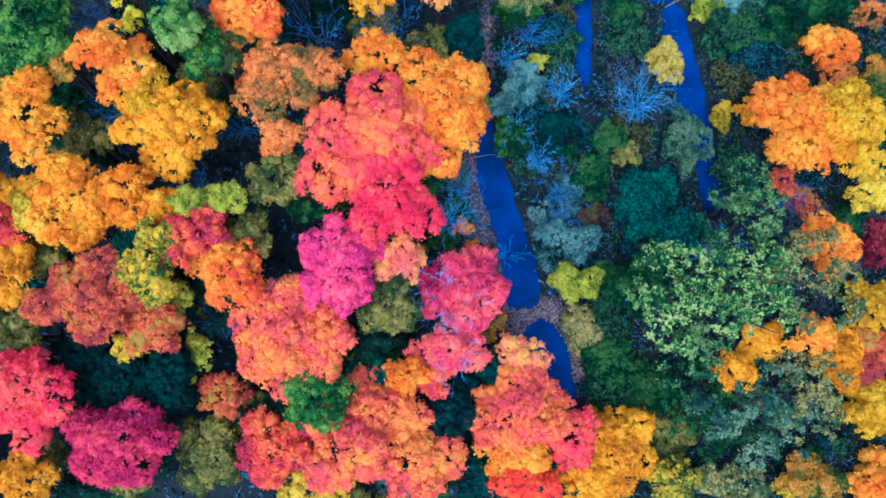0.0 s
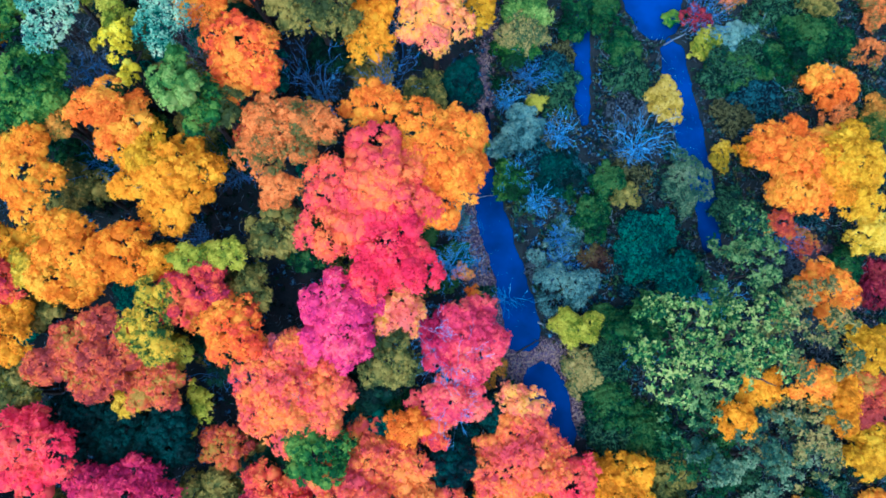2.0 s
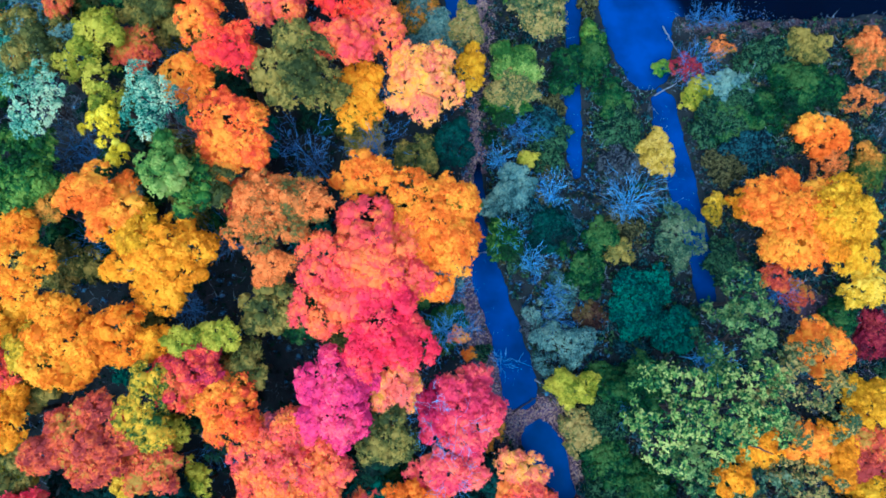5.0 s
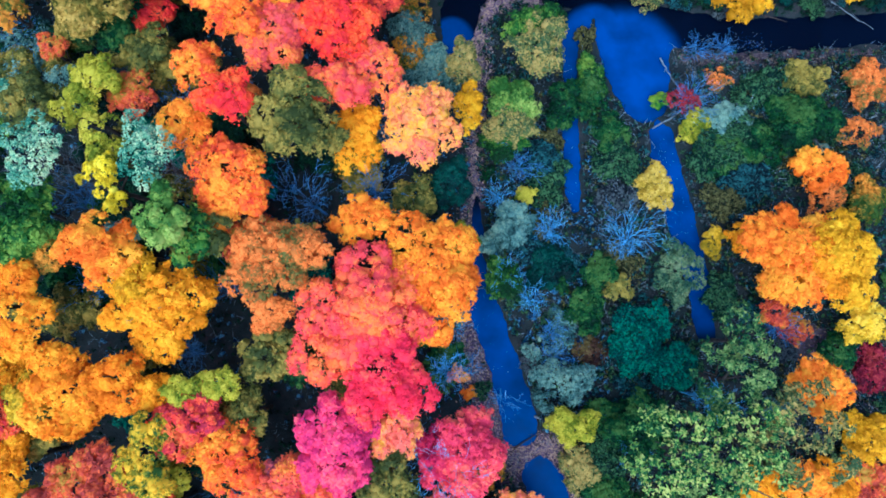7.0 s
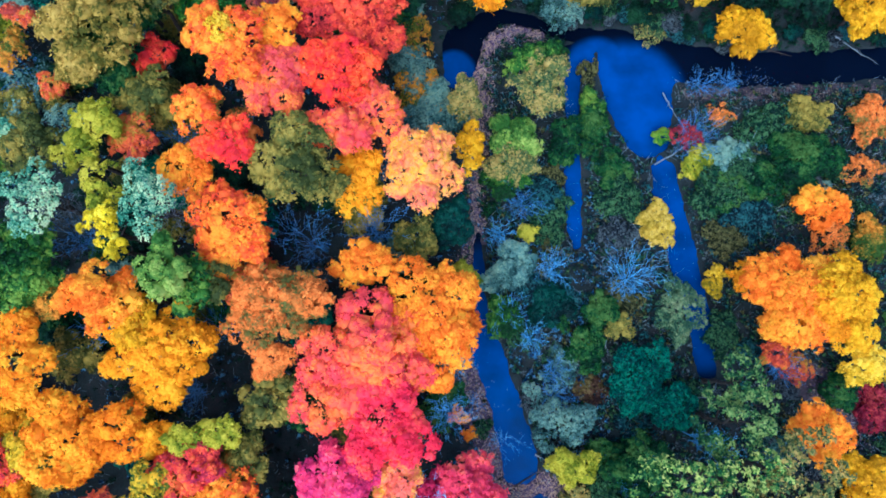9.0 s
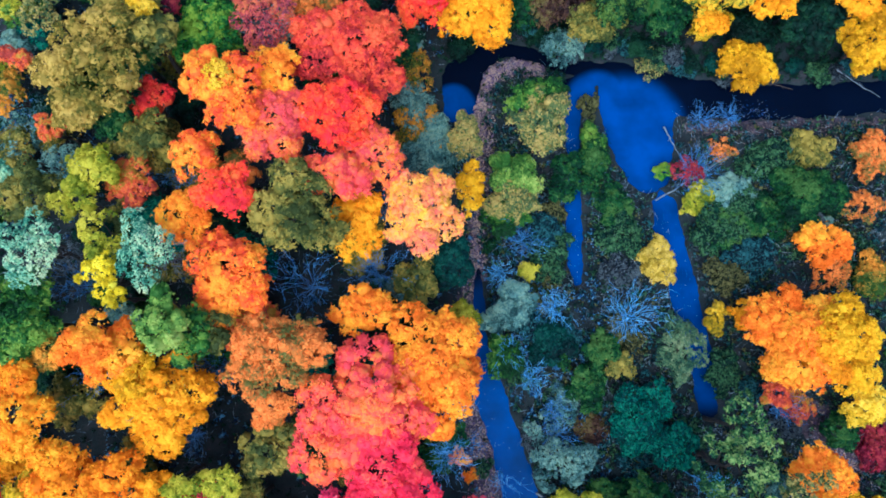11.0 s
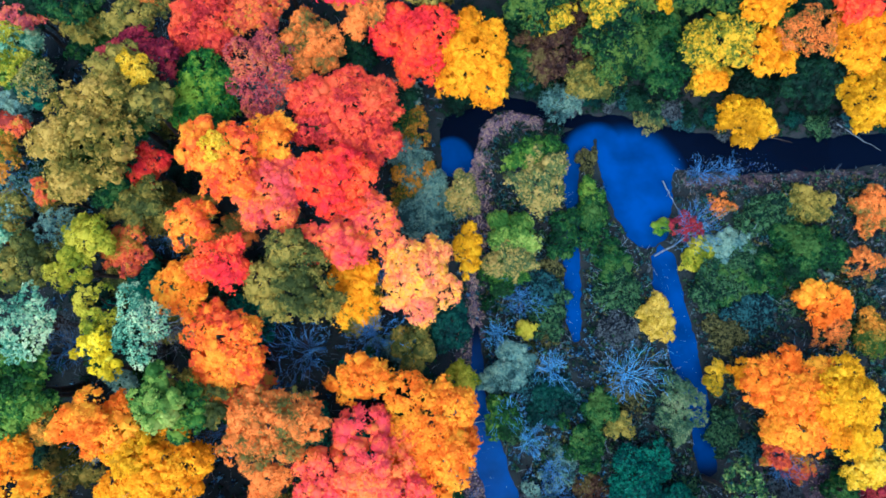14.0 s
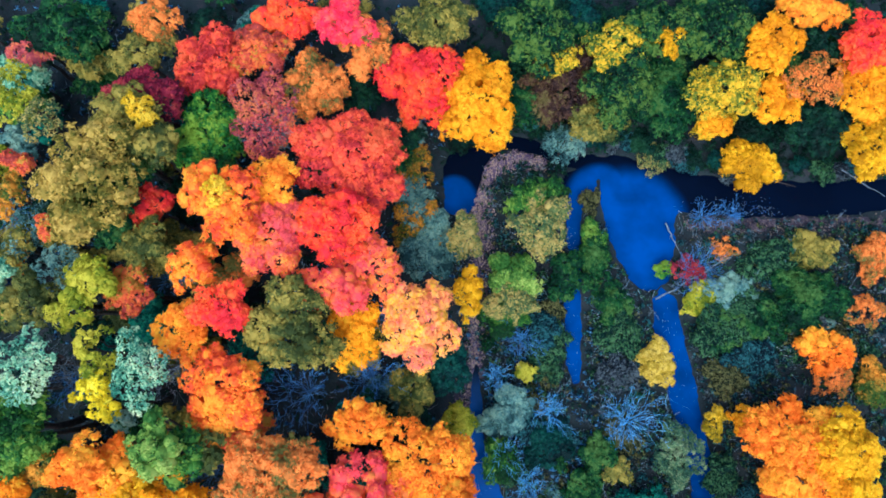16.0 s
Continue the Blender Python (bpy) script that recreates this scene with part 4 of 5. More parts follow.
tree("broadleaf_tree", "maple", "goldgreen", 25.1, 82.3, 13.0, 3.8, 3.5, "mustard-yellow tree beyond the river")
tree("broadleaf_tree", "maple", "bankgreen", 25.2, 77.2, 12.4, 4.5, 5.2, "green tree with yellow-tinged crown")
tree("broadleaf_tree", "loose", "olive", 23.1, 74.1, 9.0, 3.7, 3.4, "dull olive tree at the river bank")
tree("broadleaf_tree", "maple", "bankgreen", 30.6, 84.6, 14.0, 4.2, 4.0, "fresh green tree flecked with yellow")
tree("broadleaf_tree", "maple", "bankgreen", 37.5, 84.2, 14.0, 4.8, 4.3, "dense dark green tree beyond the river")
tree("broadleaf_tree", "loose", "midgreen", 31.7, 76.8, 10.3, 4.5, 5.6, "dark green tree leaning to the river")
tree("broadleaf_tree", "loose", "brown", 17.8, 78.8, 9.0, 4.7, 5.3, "dark brownish tree in shade on the bank")
tree("broadleaf_tree", "loose", "goldgreen", 37.6, 75.8, 14.0, 4.5, 3.5, "lime-yellow tree turning gold")
tree("maple_tree", "maple", "amber", 44.3, 81.0, 14.5, 3.4, 3.7, "orange-yellow maple beyond the river")
tree("maple_tree", "feathery", "rustgreen", 49.4, 76.8, 13.4, 3.7, 3.4, "half-turned orange maple with thinning crown")
tree("maple_tree", "loose", "amber", 45.6, 75.1, 11.0, 3.3, 3.1, "amber maple above the river")
tree("maple_tree", "maple", "orange", 49.9, 85.8, 14.0, 4.0, 2.4, "orange maple at the far bank")
tree("maple_tree", "maple", "scarlet", 56.7, 81.3, 14.0, 3.7, 3.9, "scarlet-orange maple at the far bank")
tree("maple_tree", "loose", "amber", 57.4, 75.7, 12.0, 4.2, 3.8, "orange maple above the river bend")
tree("maple_tree", "maple", "gold", 58.3, 69.1, 10.9, 3.8, 4.5, "golden maple overhanging the dark river")
tree("shrub", "loose", "mustard", 38.9, 73.4, 7.0, 2.7, 2.1, "yellow shrub on the river bank")
tree("maple_tree", "maple", "gold", 44.0, 67.7, 6.1, 3.8, 3.3, "bright yellow maple hanging over the river")
tree("broadleaf_tree", "maple", "darkgreen", 51.7, 72.0, 9.0, 4.1, 3.9, "dark green tree above the river")
tree("broadleaf_tree", "maple", "darkgreen", 52.9, 83.1, 11.0, 3.6, 3.6, "dark green tree between orange maples")
tree("shrub", "loose", "darkgreen", 45.6, 72.9, 5.0, 3.5, 2.7, "shaded dark shrub at the river's edge")
tree("shrub", "feathery", "oakpale", 31.6, 69.7, 2.3, 2.0, 2.2, "small straw-yellow bush at the water's edge")
tree("shrub", "feathery", "grey", 18.8, 71.0, 6.5, 2.7, 2.6, "grey-teal twiggy bush over the water")
tree("shrub", "loose", "grey", 7.5, 34.3, 5.0, 1.8, 1.9, "sage-grey shrub beside the stream")
tree("shrub", "loose", "brushgreen", 15.4, 42.4, 3.5, 2.4, 2.9, "dull green shrub near pale twigs")
tree("shrub", "loose", "brushteal", 14.8, 46.1, 3.5, 2.6, 2.6, "blue-green shrub by the narrow channel")
tree("shrub", "loose", "pine", 15.4, 31.7, 4.0, 3.0, 3.0, "dark teal shrub below pale twigs")
tree("shrub", "loose", "brushteal", 12.0, 33.8, 4.5, 2.2, 2.2, "blue-green shrub between leafless ones")
tree("shrub", "loose", "midgreen", 19.2, 25.6, 4.0, 2.6, 3.1, "green shrub on the overgrown strip")
tree("shrub", "feathery", "grey", 16.6, 23.1, 3.0, 2.2, 2.9, "ash-grey feathery shrub on the strip")
tree("shrub", "feathery", "grey", 13.3, 20.1, 3.0, 2.0, 2.5, "blue-grey feathery shrub at the water")
tree("shrub", "loose", "midgreen", 21.5, 30.3, 4.5, 2.2, 2.5, "mid green shrub beside a leafless tree")
tree("shrub", "loose", "olive", 23.8, 28.1, 4.5, 1.7, 1.5, "yellow-green shrub below a leafless tree")
tree("shrub", "loose", "brown", 19.9, 20.1, 2.6, 2.3, 2.1, "dark brownish shrub on the strip")
tree("shrub", "loose", "brushgreen", 25.2, 45.8, 2.8, 3.1, 3.5, "low green shrub between the channels")
tree("shrub", "loose", "brushdim", 25.0, 40.2, 2.5, 2.7, 2.7, "withered olive shrub between channels")
tree("shrub", "loose", "brushgreen", 38.9, 45.7, 3.2, 3.7, 3.4, "green shrub on the river flat")
tree("shrub", "loose", "brushteal", 42.4, 41.5, 3.4, 3.4, 3.4, "dark green shrub on the river flat")
tree("shrub", "loose", "midgreen", 45.9, 47.2, 3.4, 3.5, 3.5, "green spreading shrub on the flat")
tree("shrub", "loose", "brusholive", 39.2, 39.2, 3.2, 2.6, 2.6, "olive shrub near yellow leaves")
tree("shrub", "loose", "brushgreen", 37.2, 26.6, 4.0, 2.2, 2.9, "green shrub beside the channel's end")
tree("shrub", "loose", "midgreen", 39.6, 46.5, 3.0, 3.1, 3.4, "leafy green shrub on the flat")
tree("shrub", "loose", "brushgreen", 45.9, 55.1, 3.0, 3.7, 2.8, "dense green shrub near the river")
tree("shrub", "loose", "brushgreen", 43.6, 48.8, 3.0, 3.5, 3.1, "dark leafy shrub on the flat")
tree("shrub", "loose", "olive", 52.2, 56.4, 3.2, 3.1, 2.5, "olive-green shrub near the river")
tree("shrub", "loose", "brushgreen", 20.2, 7.0, 4.0, 2.8, 3.2, "shaded green shrub by the oak")
tree("shrub", "loose", "brushgreen", 20.9, -2.6, 3.0, 3.1, 3.1, "green shrub in deep oak shade")
tree("shrub", "loose", "midgreen", 25.4, -1.7, 4.0, 3.3, 3.5, "shaded green bush below oak limbs")
tree("shrub", "feathery", "grey", -1.0, 56.7, 5.0, 2.6, 3.1, "pale blue-grey brush by the hollow")
tree("shrub", "feathery", "mixed", -1.6, 60.9, 5.0, 3.1, 3.2, "grey and amber twiggy brush")
tree("shrub", "feathery", "mixed", -1.8, 68.9, 6.0, 2.6, 3.1, "grey-amber brush beside a scarlet maple")
tree("shrub", "feathery", "grey", -2.6, 64.9, 6.0, 2.3, 3.0, "pale grey brush at the wood's edge")
tree("broadleaf_tree", "loose", "olive", -42.7, 81.2, 14.0, 3.2, 2.7, "dull olive tree near the far wood")
tree("maple_tree", "loose", "rust", -47.3, 66.5, 18.0, 2.0, 1.4, "small orange maple at the wood's margin")
tree("maple_tree", "loose", "mixed", -48.9, 63.0, 17.0, 2.0, 2.8, "amber tree with sparse leaves")
tree("broadleaf_tree", "feathery", "grey", -50.7, 60.4, 12.0, 3.6, 4.1, "misty blue-grey feathery tree")
tree("broadleaf_tree", "feathery", "grey", -44.9, 55.0, 13.0, 3.3, 2.8, "pale blue-grey thin tree")
tree("maple_tree", "loose", "rustgreen", -23.3, 53.1, 14.0, 2.7, 2.7, "brownish thin maple in a gap")
tree("broadleaf_tree", "loose", "olive", -32.5, 56.4, 16.0, 3.3, 2.7, "olive tree below a red maple")
tree("understory_tree", "loose", "tealdark", -31.8, 45.8, 14.0, 3.0, 2.7, "deep blue-green tree in shade")
tree("maple_tree", "loose", "rust", -21.2, 35.3, 15.0, 2.9, 2.9, "dull rust maple in a gap")
tree("understory_tree", "loose", "darkgreen", -31.2, 63.6, 9.0, 2.2, 2.9, "dark tree in a narrow gap")
tree("broadleaf_tree", "loose", "lime", -47.2, 4.6, 14.0, 2.5, 3.1, "yellow-green tree near a rust maple")
tree("broadleaf_tree", "loose", "olive", -22.4, -3.9, 9.0, 2.6, 2.9, "olive young tree in a gap")
tree("maple_tree", "loose", "amber", 32.6, 0.5, 12.0, 2.2, 2.2, "amber maple glimpsed below an oak")
tree("maple_tree", "loose", "orange", 41.7, 4.8, 12.0, 2.3, 2.2, "orange maple glimpsed below oak leaves")
tree("oak_tree", "oak", "midgreen", 29.7, -0.8, 11.0, 2.9, 3.2, "dark green young oak with drooping sprays")
tree("broadleaf_tree", "loose", "amber", 47.2, 2.2, 7.0, 3.1, 3.7, "amber half-bare tree beside golden maples")
tree("shrub", "loose", "olive", 27.1, -7.2, 4.0, 3.8, 3.4, "olive-yellow shrub below the oak")
tree("shrub", "feathery", "rust", 46.3, 22.1, 4.0, 2.2, 2.3, "thin rusty shrub in a gap")
tree("shrub", "feathery", "peach", 2.5, 18.1, 7.0, 1.4, 1.2, "thin peach sapling on the muddy bank")
tree("shrub", "loose", "orange", 3.8, 15.7, 6.0, 0.9, 0.8, "small orange sapling at the water's edge")
tree("shrub", "feathery", "grey", 1.2, 25.3, 5.0, 2.2, 2.0, "blue-grey brush on the muddy bank")
tree("shrub", "feathery", "mixed", 5.9, 5.7, 6.0, 2.1, 1.8, "amber and grey brush by the pool")
tree("shrub", "wispy", "amber", 40.7, 34.1, 4.2, 2.0, 1.9, "thin amber-yellow shrub on the bank", category="shrub")
tree("shrub", "feathery", "rustgreen", 52.6, 39.3, 4.5, 2.2, 2.3, "twiggy brown-orange brush below an orange maple", category="shrub")
tree("broadleaf_tree", "loose", "olive", 22.1, 72.8, 9.5, 2.8, 2.3, "olive-yellow young tree on the far bank")
tree("broadleaf_tree", "loose", "bankgreen", 27.8, 75.1, 11.0, 1.2, 2.1, "small green tree among dark green ones")
tree("broadleaf_tree", "wispy", "gold", 31.0, 81.8, 14.0, 1.9, 2.2, "thin yellow sprays above a green tree")
tree("maple_tree", "loose", "amber", 37.9, 72.4, 9.0, 2.3, 1.8, "low amber maple above the shaded bank")
tree("broadleaf_tree", "loose", "goldgreen", 17.3, 81.2, 11.0, 3.1, 2.3, "yellow-olive crown above dark bank trees")
tree("broadleaf_tree", "loose", "midgreen", -36.0, 62.3, 21.5, 5.0, 5.6, "dark green tree under a tan-olive crown")
tree("maple_tree", "wispy", "mustard", -21.8, 60.7, 24.2, 1.5, 1.8, "thin yellow-green top of an orange maple")
tree("sapling", "wispy", "mustard", -33.8, 68.4, 22.5, 1.6, 1.2, "thin yellow sprays above an olive crown")
tree("sapling", "wispy", "mustard", -31.4, 70.8, 22.5, 1.7, 2.0, "drooping yellow sprays beside a wine-red maple")
tree("shrub", "loose", "green", 22.8, 58.0, 2.2, 1.9, 3.1, "leafy green shrub along the narrow spit", category="shrub")
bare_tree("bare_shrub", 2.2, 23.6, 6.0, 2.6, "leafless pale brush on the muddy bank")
bare_tree("bare_shrub", 4.4, 18.9, 3.5, 2.3, "leafless thin brush at the stream's edge", DIM_BARK, twigs=1, limbs=9)
bare_tree("bare_tree", -39.7, 42.8, 26.3, 2.7, "pale grey limbs above thin grey-green leaves", PALE_GREY)
bare_tree("bare_tree", -27.8, 41.6, 26.9, 2.7, "pale limbs showing through thin teal leaves", PALE_GREY)
bare_tree("bare_tree", -16.5, 3.9, 18.8, 2.7, "greying bare twigs in a coral crown", PALE_GREY)
bare_tree("bare_tree", -30.2, 26.1, 21.2, 2.1, "grey bare twigs in a golden crown", PALE_GREY)
bare_tree("bare_tree", -6.4, 54.4, 18.8, 2.4, "pale twigs among pink-coral leaves", PALE_GREY)
bare_tree("bare_tree", -18.5, 71.6, 18.9, 3.1, "grey twigs in a dusky plum crown", PALE_GREY)
bare_tree("bare_tree", -15.8, 31.8, 22.2, 2.0, "grey-blue twigs in a rust crown", PALE_GREY)
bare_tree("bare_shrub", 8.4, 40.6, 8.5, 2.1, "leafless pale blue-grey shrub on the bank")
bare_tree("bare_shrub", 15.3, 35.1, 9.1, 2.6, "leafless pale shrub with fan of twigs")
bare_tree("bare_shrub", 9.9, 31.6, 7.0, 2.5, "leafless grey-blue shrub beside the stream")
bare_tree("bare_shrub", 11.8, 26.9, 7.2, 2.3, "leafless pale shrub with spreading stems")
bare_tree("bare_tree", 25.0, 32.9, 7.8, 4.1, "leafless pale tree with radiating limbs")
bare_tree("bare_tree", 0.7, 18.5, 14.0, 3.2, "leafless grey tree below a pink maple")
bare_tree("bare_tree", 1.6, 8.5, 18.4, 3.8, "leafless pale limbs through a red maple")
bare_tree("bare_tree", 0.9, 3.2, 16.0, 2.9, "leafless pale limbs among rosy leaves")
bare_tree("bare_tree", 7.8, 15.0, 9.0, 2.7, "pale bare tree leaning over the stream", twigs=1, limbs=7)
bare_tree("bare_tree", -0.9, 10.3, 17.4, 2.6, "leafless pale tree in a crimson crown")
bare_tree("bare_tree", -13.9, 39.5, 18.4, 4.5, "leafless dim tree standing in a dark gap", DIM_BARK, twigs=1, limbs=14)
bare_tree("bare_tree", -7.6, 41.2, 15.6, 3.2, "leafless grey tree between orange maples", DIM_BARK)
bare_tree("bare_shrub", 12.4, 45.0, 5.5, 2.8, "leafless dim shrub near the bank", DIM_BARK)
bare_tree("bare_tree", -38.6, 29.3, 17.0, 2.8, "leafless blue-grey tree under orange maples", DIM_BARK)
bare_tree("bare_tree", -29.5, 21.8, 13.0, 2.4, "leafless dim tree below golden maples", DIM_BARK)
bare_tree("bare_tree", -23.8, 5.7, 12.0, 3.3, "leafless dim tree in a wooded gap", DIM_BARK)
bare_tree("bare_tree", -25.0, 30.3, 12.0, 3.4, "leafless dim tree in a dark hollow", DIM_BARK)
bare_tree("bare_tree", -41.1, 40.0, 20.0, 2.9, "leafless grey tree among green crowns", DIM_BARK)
bare_tree("bare_tree", 31.2, 14.6, 16.0, 2.1, "leafless pale twigs above a green tree")
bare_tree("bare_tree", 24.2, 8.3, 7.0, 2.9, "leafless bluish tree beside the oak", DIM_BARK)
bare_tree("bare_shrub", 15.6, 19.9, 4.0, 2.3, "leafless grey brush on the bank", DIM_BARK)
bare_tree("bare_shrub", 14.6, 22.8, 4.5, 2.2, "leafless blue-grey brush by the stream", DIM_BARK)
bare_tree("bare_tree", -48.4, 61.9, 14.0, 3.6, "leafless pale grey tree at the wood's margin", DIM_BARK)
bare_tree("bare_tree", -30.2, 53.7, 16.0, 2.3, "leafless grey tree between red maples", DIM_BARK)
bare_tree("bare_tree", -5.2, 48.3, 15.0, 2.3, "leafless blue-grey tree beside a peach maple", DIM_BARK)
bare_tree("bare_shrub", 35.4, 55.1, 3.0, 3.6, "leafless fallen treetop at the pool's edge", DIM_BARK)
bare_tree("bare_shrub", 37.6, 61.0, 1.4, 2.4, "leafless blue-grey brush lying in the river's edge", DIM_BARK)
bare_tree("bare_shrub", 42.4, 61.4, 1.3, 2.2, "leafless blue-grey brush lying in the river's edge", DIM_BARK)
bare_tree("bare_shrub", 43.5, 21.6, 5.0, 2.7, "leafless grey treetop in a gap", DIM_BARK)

HOLLOWS = ((-16.0, 38.8, 6.0), (-18.5, 15.5, 5.0), (-37.0, 0.0, 8.5), (-7.0, 41.0, 3.5), (-9.5, 80.0, 4.0), (-31.0, 60.5, 3.0))


def fill_wood(count, seed):
    """Young trees in the shade between the tall crowns, but for the open hollows."""
    rng = np.random.default_rng(seed)
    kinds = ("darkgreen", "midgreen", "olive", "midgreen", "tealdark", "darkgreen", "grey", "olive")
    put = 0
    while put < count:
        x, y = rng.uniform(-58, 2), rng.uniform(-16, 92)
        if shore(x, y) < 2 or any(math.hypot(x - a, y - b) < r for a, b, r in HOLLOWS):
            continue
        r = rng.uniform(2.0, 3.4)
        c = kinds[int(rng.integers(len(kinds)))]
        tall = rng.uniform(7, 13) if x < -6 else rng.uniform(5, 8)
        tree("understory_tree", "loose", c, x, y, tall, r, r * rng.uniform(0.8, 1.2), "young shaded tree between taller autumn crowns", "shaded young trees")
        put += 1


def fill_flat(count, seed):
    """Low shrubs over the river flat."""
    rng = np.random.default_rng(seed)
    kinds = ("brushteal", "brushgreen", "grey", "brushteal", "brushdim", "midgreen", "brusholive", "brushgreen")
    put = 0
    while put < count:
        x, y = rng.uniform(5, 62), rng.uniform(-12, 60)
        if shore(x, y) < 1.6:
            continue
        r = rng.uniform(0.9, 2.6)
        c = kinds[int(rng.integers(len(kinds)))]
        tree("shrub", "shrub", c, x, y, rng.uniform(1.6, 3.0), r, r * rng.uniform(0.8, 1.2), "low leafy shrub on the overgrown river flat", "shrubs of the flat", "shrub")
        put += 1


fill_wood(118, 5)
fill_flat(80, 6)


def fill_bank(count, seed):
    """Shaded trees on the far bank of the river."""
    rng = np.random.default_rng(seed)
    for i in range(count):
        x, y = 8 + 56 * (i + rng.uniform(0, 0.8)) / count, rng.uniform(74, 94)
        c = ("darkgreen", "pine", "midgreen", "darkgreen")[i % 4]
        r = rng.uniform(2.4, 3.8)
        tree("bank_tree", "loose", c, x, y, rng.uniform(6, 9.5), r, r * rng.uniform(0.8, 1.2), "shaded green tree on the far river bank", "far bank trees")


fill_bank(26, 9)


def fill_shore(count, seed):
    """Low shaded shrubs that hide the river's far shore."""
    rng = np.random.default_rng(seed)
    for i in range(count):
        f = (len(RIVER) - 1.001) * (i + rng.uniform(0, 0.9)) / count
        k = int(f)
        x, y, w = RIVER[k] + (RIVER[k + 1] - RIVER[k]) * (f - k)
        if k < 2:
            continue
        r = rng.uniform(1.2, 2.2)
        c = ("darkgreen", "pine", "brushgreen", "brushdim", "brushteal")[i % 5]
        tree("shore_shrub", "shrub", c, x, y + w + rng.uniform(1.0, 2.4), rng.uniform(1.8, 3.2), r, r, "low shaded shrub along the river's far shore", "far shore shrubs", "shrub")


def fill_margin(count, seed):
    """More of the same wood beyond its visible edge."""
    rng = np.random.default_rng(seed)
    kinds = ("olive", "lime", "rust", "amber", "green", "teal", "orange")
    for i in range(count):
        r = rng.uniform(2.6, 4.0)
        x, y = rng.uniform(-66, -50), -18 + 112 * (i + rng.uniform(0, 0.8)) / count
        tree("margin_tree", "loose", kinds[i % 7], x, y, rng.uniform(10, 15), r, r * rng.uniform(0.8, 1.2), "autumn tree at the outer edge of the wood", "outer edge trees")


fill_shore(44, 12)
fill_margin(30, 13)


def brush(name, colour, label, low, high, count, tall, inside, seed, leaf=0.26, clump=0.4, per=15, keep_off=0.4):
    """Undergrowth that nobody could count: low leaf clumps over a stretch of the plan."""
    rng = np.random.default_rng(seed)
    x, y = rng.uniform(low[0], high[0], count), rng.uniform(low[1], high[1], count)
    keep = (shore(x, y) > keep_off) & inside(x, y) & (from_ways(BANKS, x, y) + 0.9 * rng.normal(size=count) > 0.1) & (ripple(x + 7 * seed, y - 3 * seed, 2.2) + rng.normal(size=count) * 0.4 > -0.12)
    x, y = x[keep], y[keep]
    h = height(x, y) + tall * rng.uniform(0.0, 1.0, len(x)) * (0.6 + 0.4 * ripple(x, y, 1.5))
    p = np.stack([x, y, h], 1)
    c = np.repeat(p, per, 0)
    d = unit(rng.normal(size=c.shape) + [0, 0, 0.8])
    size = clump * rng.uniform(0.5, 1.4, (len(p), 1))
    at = c + d * np.repeat(size, per, 0) * rng.uniform(0.6, 1.5, (len(c), 1))
    leaves = blades(rng, at, d + 0.5 * rng.normal(size=c.shape), leaf)
    v, f = join(leaves, caps(rng, p, np.tile([0.0, 0.0, 1.0], (len(p), 1)) + 0.3 * rng.normal(size=p.shape), size[:, 0] * 0.55))
    tagged(link_mesh(name, v, f, LEAF[colour]), label, "undergrowth", kind="stuff")


def litter(name, colour, label, course, count, seed, leaf=0.26, afloat=False):
    """Fallen leaves strewn along a way over the plan: x, y and half width, point after point."""
    rng = np.random.default_rng(seed)
    pick = rng.integers(0, len(course) - 1, count)
    f = rng.uniform(0, 1, (count, 1))
    q = course[pick] * (1 - f) + course[pick + 1] * f
    off = np.clip(rng.normal(size=(count, 2)) * 0.55, -1.3, 1.3) * q[:, 2:]
    x, y = q[:, 0] + off[:, 0], q[:, 1] + off[:, 1]
    z = height(x, y)
    keep = (z < -0.02) if afloat else (z > 0.02)
    at = np.stack([x, y, np.where(z < 0, 0.0, z) + rng.uniform(0.01, 0.05, count)], 1)[keep]
    v, f = blades(rng, at, np.tile([0, 0, 1.0], (len(at), 1)) + (0.04 if afloat else 0.3) * rng.normal(size=at.shape), leaf)
    tagged(link_mesh(name, v, f, LEAF[colour]), label, "fallen leaves", kind="stuff")


def log(x0, y0, z0, x1, y1, z1, thick, label, bark, stubs=4):
    """A fallen trunk with broken branches."""
    rng = next_rng()
    a, b = np.array((x0, y0, z0), float), np.array((x1, y1, z1), float)
    thing = new("fallen_log")
    thing.matrix_basis = pose(x0, y0, z0)
    tagged(thing, label, "log")
    w = bend(rng, a - a, b - a, 9, 0.025)
    link_mesh("trunk", *tubes([list(zip(w, np.linspace(thick, thick * 0.3, 9)))], 8), bark, thing)
    for i in range(stubs):
        q = w[3 + i * 5 // max(1, stubs)]
        e = q + unit(rng.normal(size=3) + unit(b - a) * 1.2) * np.linalg.norm(b - a) * rng.uniform(0.12, 0.3)
        e[2] = max(e[2], 0.1 - z0)
        link_mesh("branch", *tubes([list(zip(bend(rng, q, e, 5), np.linspace(thick * 0.35, thick * 0.12, 5)))], 5), bark, thing)


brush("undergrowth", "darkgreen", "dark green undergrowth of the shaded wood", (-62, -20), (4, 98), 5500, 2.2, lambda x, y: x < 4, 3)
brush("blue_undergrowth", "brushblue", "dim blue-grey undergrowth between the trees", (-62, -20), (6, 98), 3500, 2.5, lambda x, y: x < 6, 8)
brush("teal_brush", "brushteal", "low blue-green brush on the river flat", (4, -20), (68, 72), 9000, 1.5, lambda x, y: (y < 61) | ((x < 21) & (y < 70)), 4)
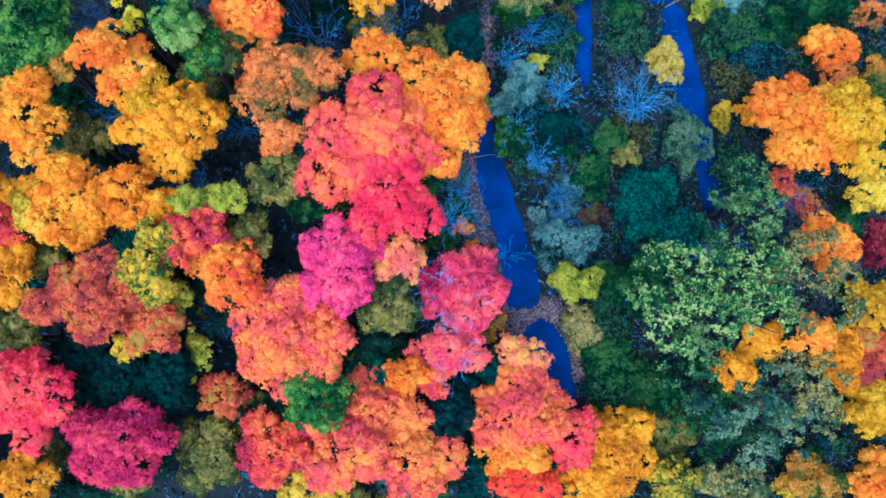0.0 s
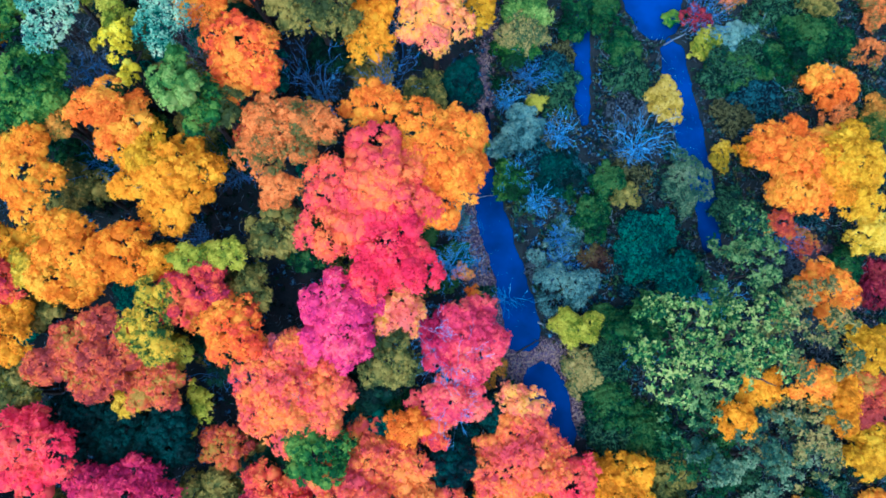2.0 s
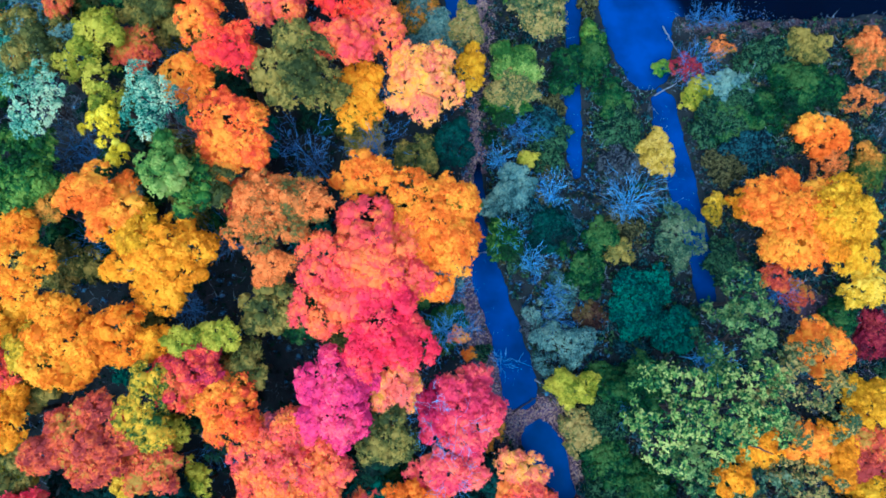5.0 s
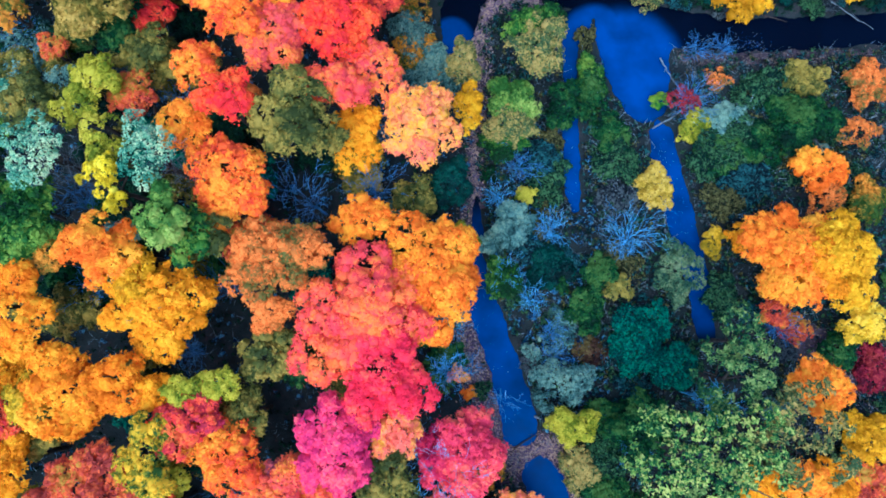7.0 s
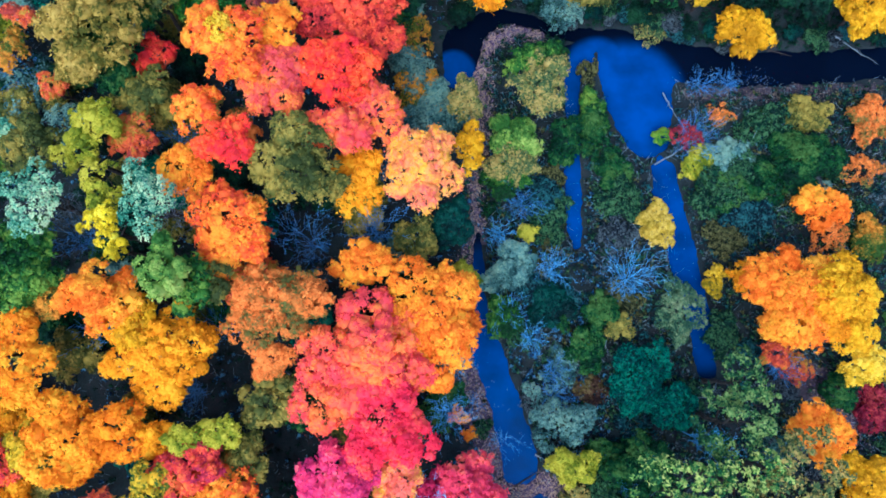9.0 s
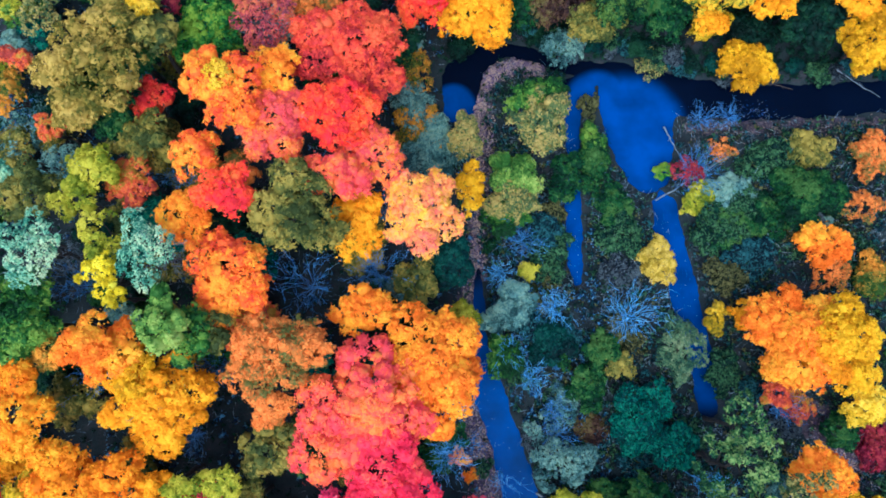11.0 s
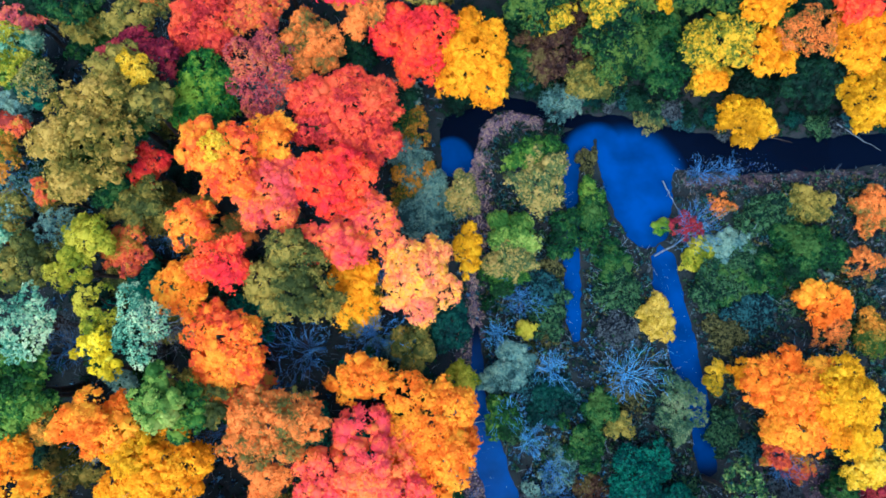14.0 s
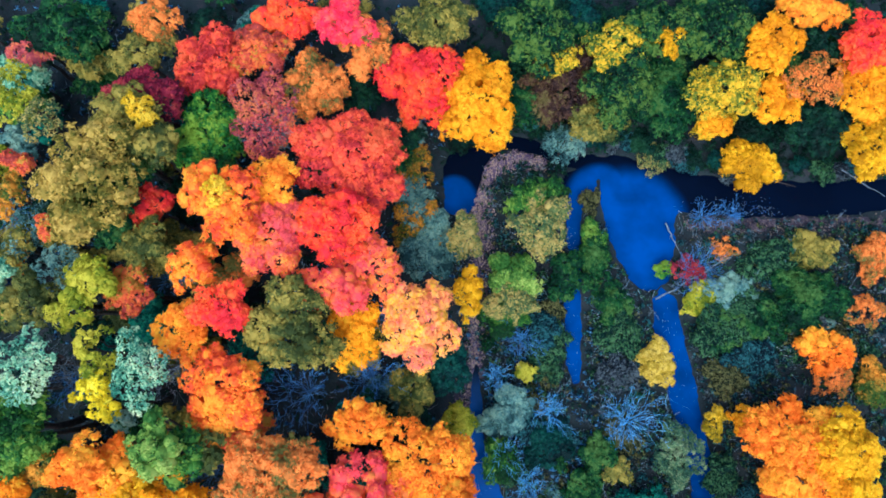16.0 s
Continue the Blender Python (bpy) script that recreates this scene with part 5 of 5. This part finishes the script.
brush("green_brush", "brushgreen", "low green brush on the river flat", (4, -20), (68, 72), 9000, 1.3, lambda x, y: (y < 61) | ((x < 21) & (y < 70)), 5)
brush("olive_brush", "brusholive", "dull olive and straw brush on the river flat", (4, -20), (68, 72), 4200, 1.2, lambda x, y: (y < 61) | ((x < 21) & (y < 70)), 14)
brush("withered_brush", "brushdim", "withered brush on the river flat, tinted shadow blue", (4, -20), (68, 72), 6000, 1.0, lambda x, y: (y < 61) | ((x < 21) & (y < 70)), 6)
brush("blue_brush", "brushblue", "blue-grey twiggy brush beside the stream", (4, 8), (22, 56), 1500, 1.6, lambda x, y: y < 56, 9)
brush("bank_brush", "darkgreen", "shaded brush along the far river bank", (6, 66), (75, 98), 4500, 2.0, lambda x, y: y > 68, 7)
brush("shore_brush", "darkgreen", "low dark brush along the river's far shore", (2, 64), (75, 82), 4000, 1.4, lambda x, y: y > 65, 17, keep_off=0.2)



def stems(name, label, low, high, count, seed, inside):
    """Dry stalks and twigs that lie and lean over the brush, too many to count."""
    rng = np.random.default_rng(seed)
    x, y = rng.uniform(low[0], high[0], count), rng.uniform(low[1], high[1], count)
    keep = (shore(x, y) > 0.2) & inside(x, y) & (ripple(x - 5 * seed, y + 2 * seed, 2.6) + 0.5 * rng.normal(size=count) > 0.05)
    x, y = x[keep], y[keep]
    n = len(x)
    root = np.stack([x, y, height(x, y) + rng.uniform(0.3, 1.3, n)], 1)
    a = rng.uniform(0, 6.2832, n)
    tip = root + np.stack([np.cos(a), np.sin(a), rng.uniform(0.0, 0.7, n)], 1) * rng.uniform(0.4, 1.5, (n, 1))
    side = unit(np.cross(tip - root, [0, 0, 1.0])) * rng.uniform(0.015, 0.035, (n, 1))
    v = np.stack([root - side, root + side, tip], 1).reshape(-1, 3)
    tagged(link_mesh(name, v, np.arange(3 * n).reshape(-1, 3), STRAW), label, "undergrowth", kind="stuff")


stems("dry_stems", "pale dry stalks and twigs over the river flat", (4, -14), (66, 72), 12000, 31, lambda x, y: (y < 62) | ((x < 21) & (y < 71)))
stems("dry_stems", "pale dry twigs on the floor of the wood", (-58, -16), (6, 90), 9000, 32, lambda x, y: x < 6)
litter("leaf_litter", "litter", "brown and purple fallen leaves on the muddy bank", way_of(7.3, 57.7, 1.7, 7.4, 62.5, 1.6, 7.4, 66.5, 1.4, 9.3, 69.1, 1.3, 13.2, 70.4, 1.3, 16.4, 69.6, 1.0), 5200, 11)
litter("leaf_litter", "litter", "brown and purple fallen leaves on the muddy bank", way_of(6.1, 41.1, 1.1, 5.8, 45.8, 1.1, 6.6, 50.6, 1.3, 7.3, 57.7, 1.6), 1800, 12)
litter("leaf_litter", "litter", "brown and purple fallen leaves on the muddy bank", way_of(5.2, 40.9, 1.1, 3.9, 28.9, 1.7, 4.2, 22.0, 2.5, 5.6, 15.9, 2.2, 7.7, 8.6, 2.3, 11.7, 7.7, 1.9), 4600, 13)
litter("leaf_litter", "litter", "brown and purple fallen leaves on the muddy bank", way_of(8.4, 5.7, 1.8, 11.7, 7.7, 2.0, 14.6, 8.2, 1.7, 16.4, 4.3, 1.4, 17.5, -1.4, 1.4), 4200, 14)
litter("leaf_litter", "litter", "brown and purple fallen leaves on the muddy bank", way_of(54.6, 18.0, 1.9, 54.4, 12.8, 1.9, 49.1, 21.8, 1.9), 900, 16)
# river bank strewn with the litter copy coloured as if in shade
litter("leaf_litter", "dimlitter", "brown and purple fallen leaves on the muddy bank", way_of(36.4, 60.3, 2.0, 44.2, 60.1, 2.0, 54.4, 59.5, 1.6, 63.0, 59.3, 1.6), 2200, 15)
litter("floating_leaves", "fleck", "pale fallen leaves floating on still water", way_of(36.1, 61.5, 2.0, 42.1, 62.4, 1.9, 49.1, 62.0, 1.4), 380, 21, 0.13, True)
litter("floating_leaves", "fleck", "pale fallen leaves floating on still water", way_of(20.3, 60.6, 1.1, 20.1, 56.6, 1.1, 19.5, 38.2, 0.8), 90, 22, 0.12, True)
litter("floating_leaves", "fleck", "pale fallen leaves floating on still water", way_of(31.8, 47.8, 1.7, 33.8, 41.0, 1.8, 34.1, 34.3, 1.8), 100, 23, 0.12, True)
litter("floating_leaves", "fleck", "pale fallen leaves floating on still water", way_of(6.0, 32.0, 1.2, 7.6, 21.9, 2.2, 10.7, 10.8, 2.2), 40, 24, 0.12, True)
log(30.8, 50.1, 1.2, 40.7, 55.5, 2.6, 0.12, "grey fallen trunk lying across the channel mouth", PALE_GREY, 10)
log(33.1, 60.7, 0.4, 34.5, 56.2, 1.5, 0.12, "pale curved dead branch leaning into the pool", PALE_GREY, 1)
log(57.1, 67.3, 2.4, 63.9, 63.8, 0.4, 0.10, "long pale dead trunk leaning into the river", PALE_GREY, 1)
log(4.2, 28.8, 0.3, 7.9, 29.2, 0.5, 0.09, "thin pale pole fallen across the stream", PALE_GREY, 0)
log(12.4, 12.2, 0.2, 14.4, 11.0, 0.8, 0.16, "short pale log on the stream bank", PALE_GREY, 0)
log(9.5, 8.2, 0.2, 13.2, 10.4, 0.5, 0.12, "dark dead branch across the stream's end", BARK, 3)
log(47.2, 66.6, 1.0, 51.7, 65.4, 0.5, 0.10, "dark bare branch lying over the river", BARK, 2)
log(30.8, 6.0, 16.5, 34.6, 4.3, 17.0, 0.16, "dark bent limb reaching out of the oak", BARK, 2)
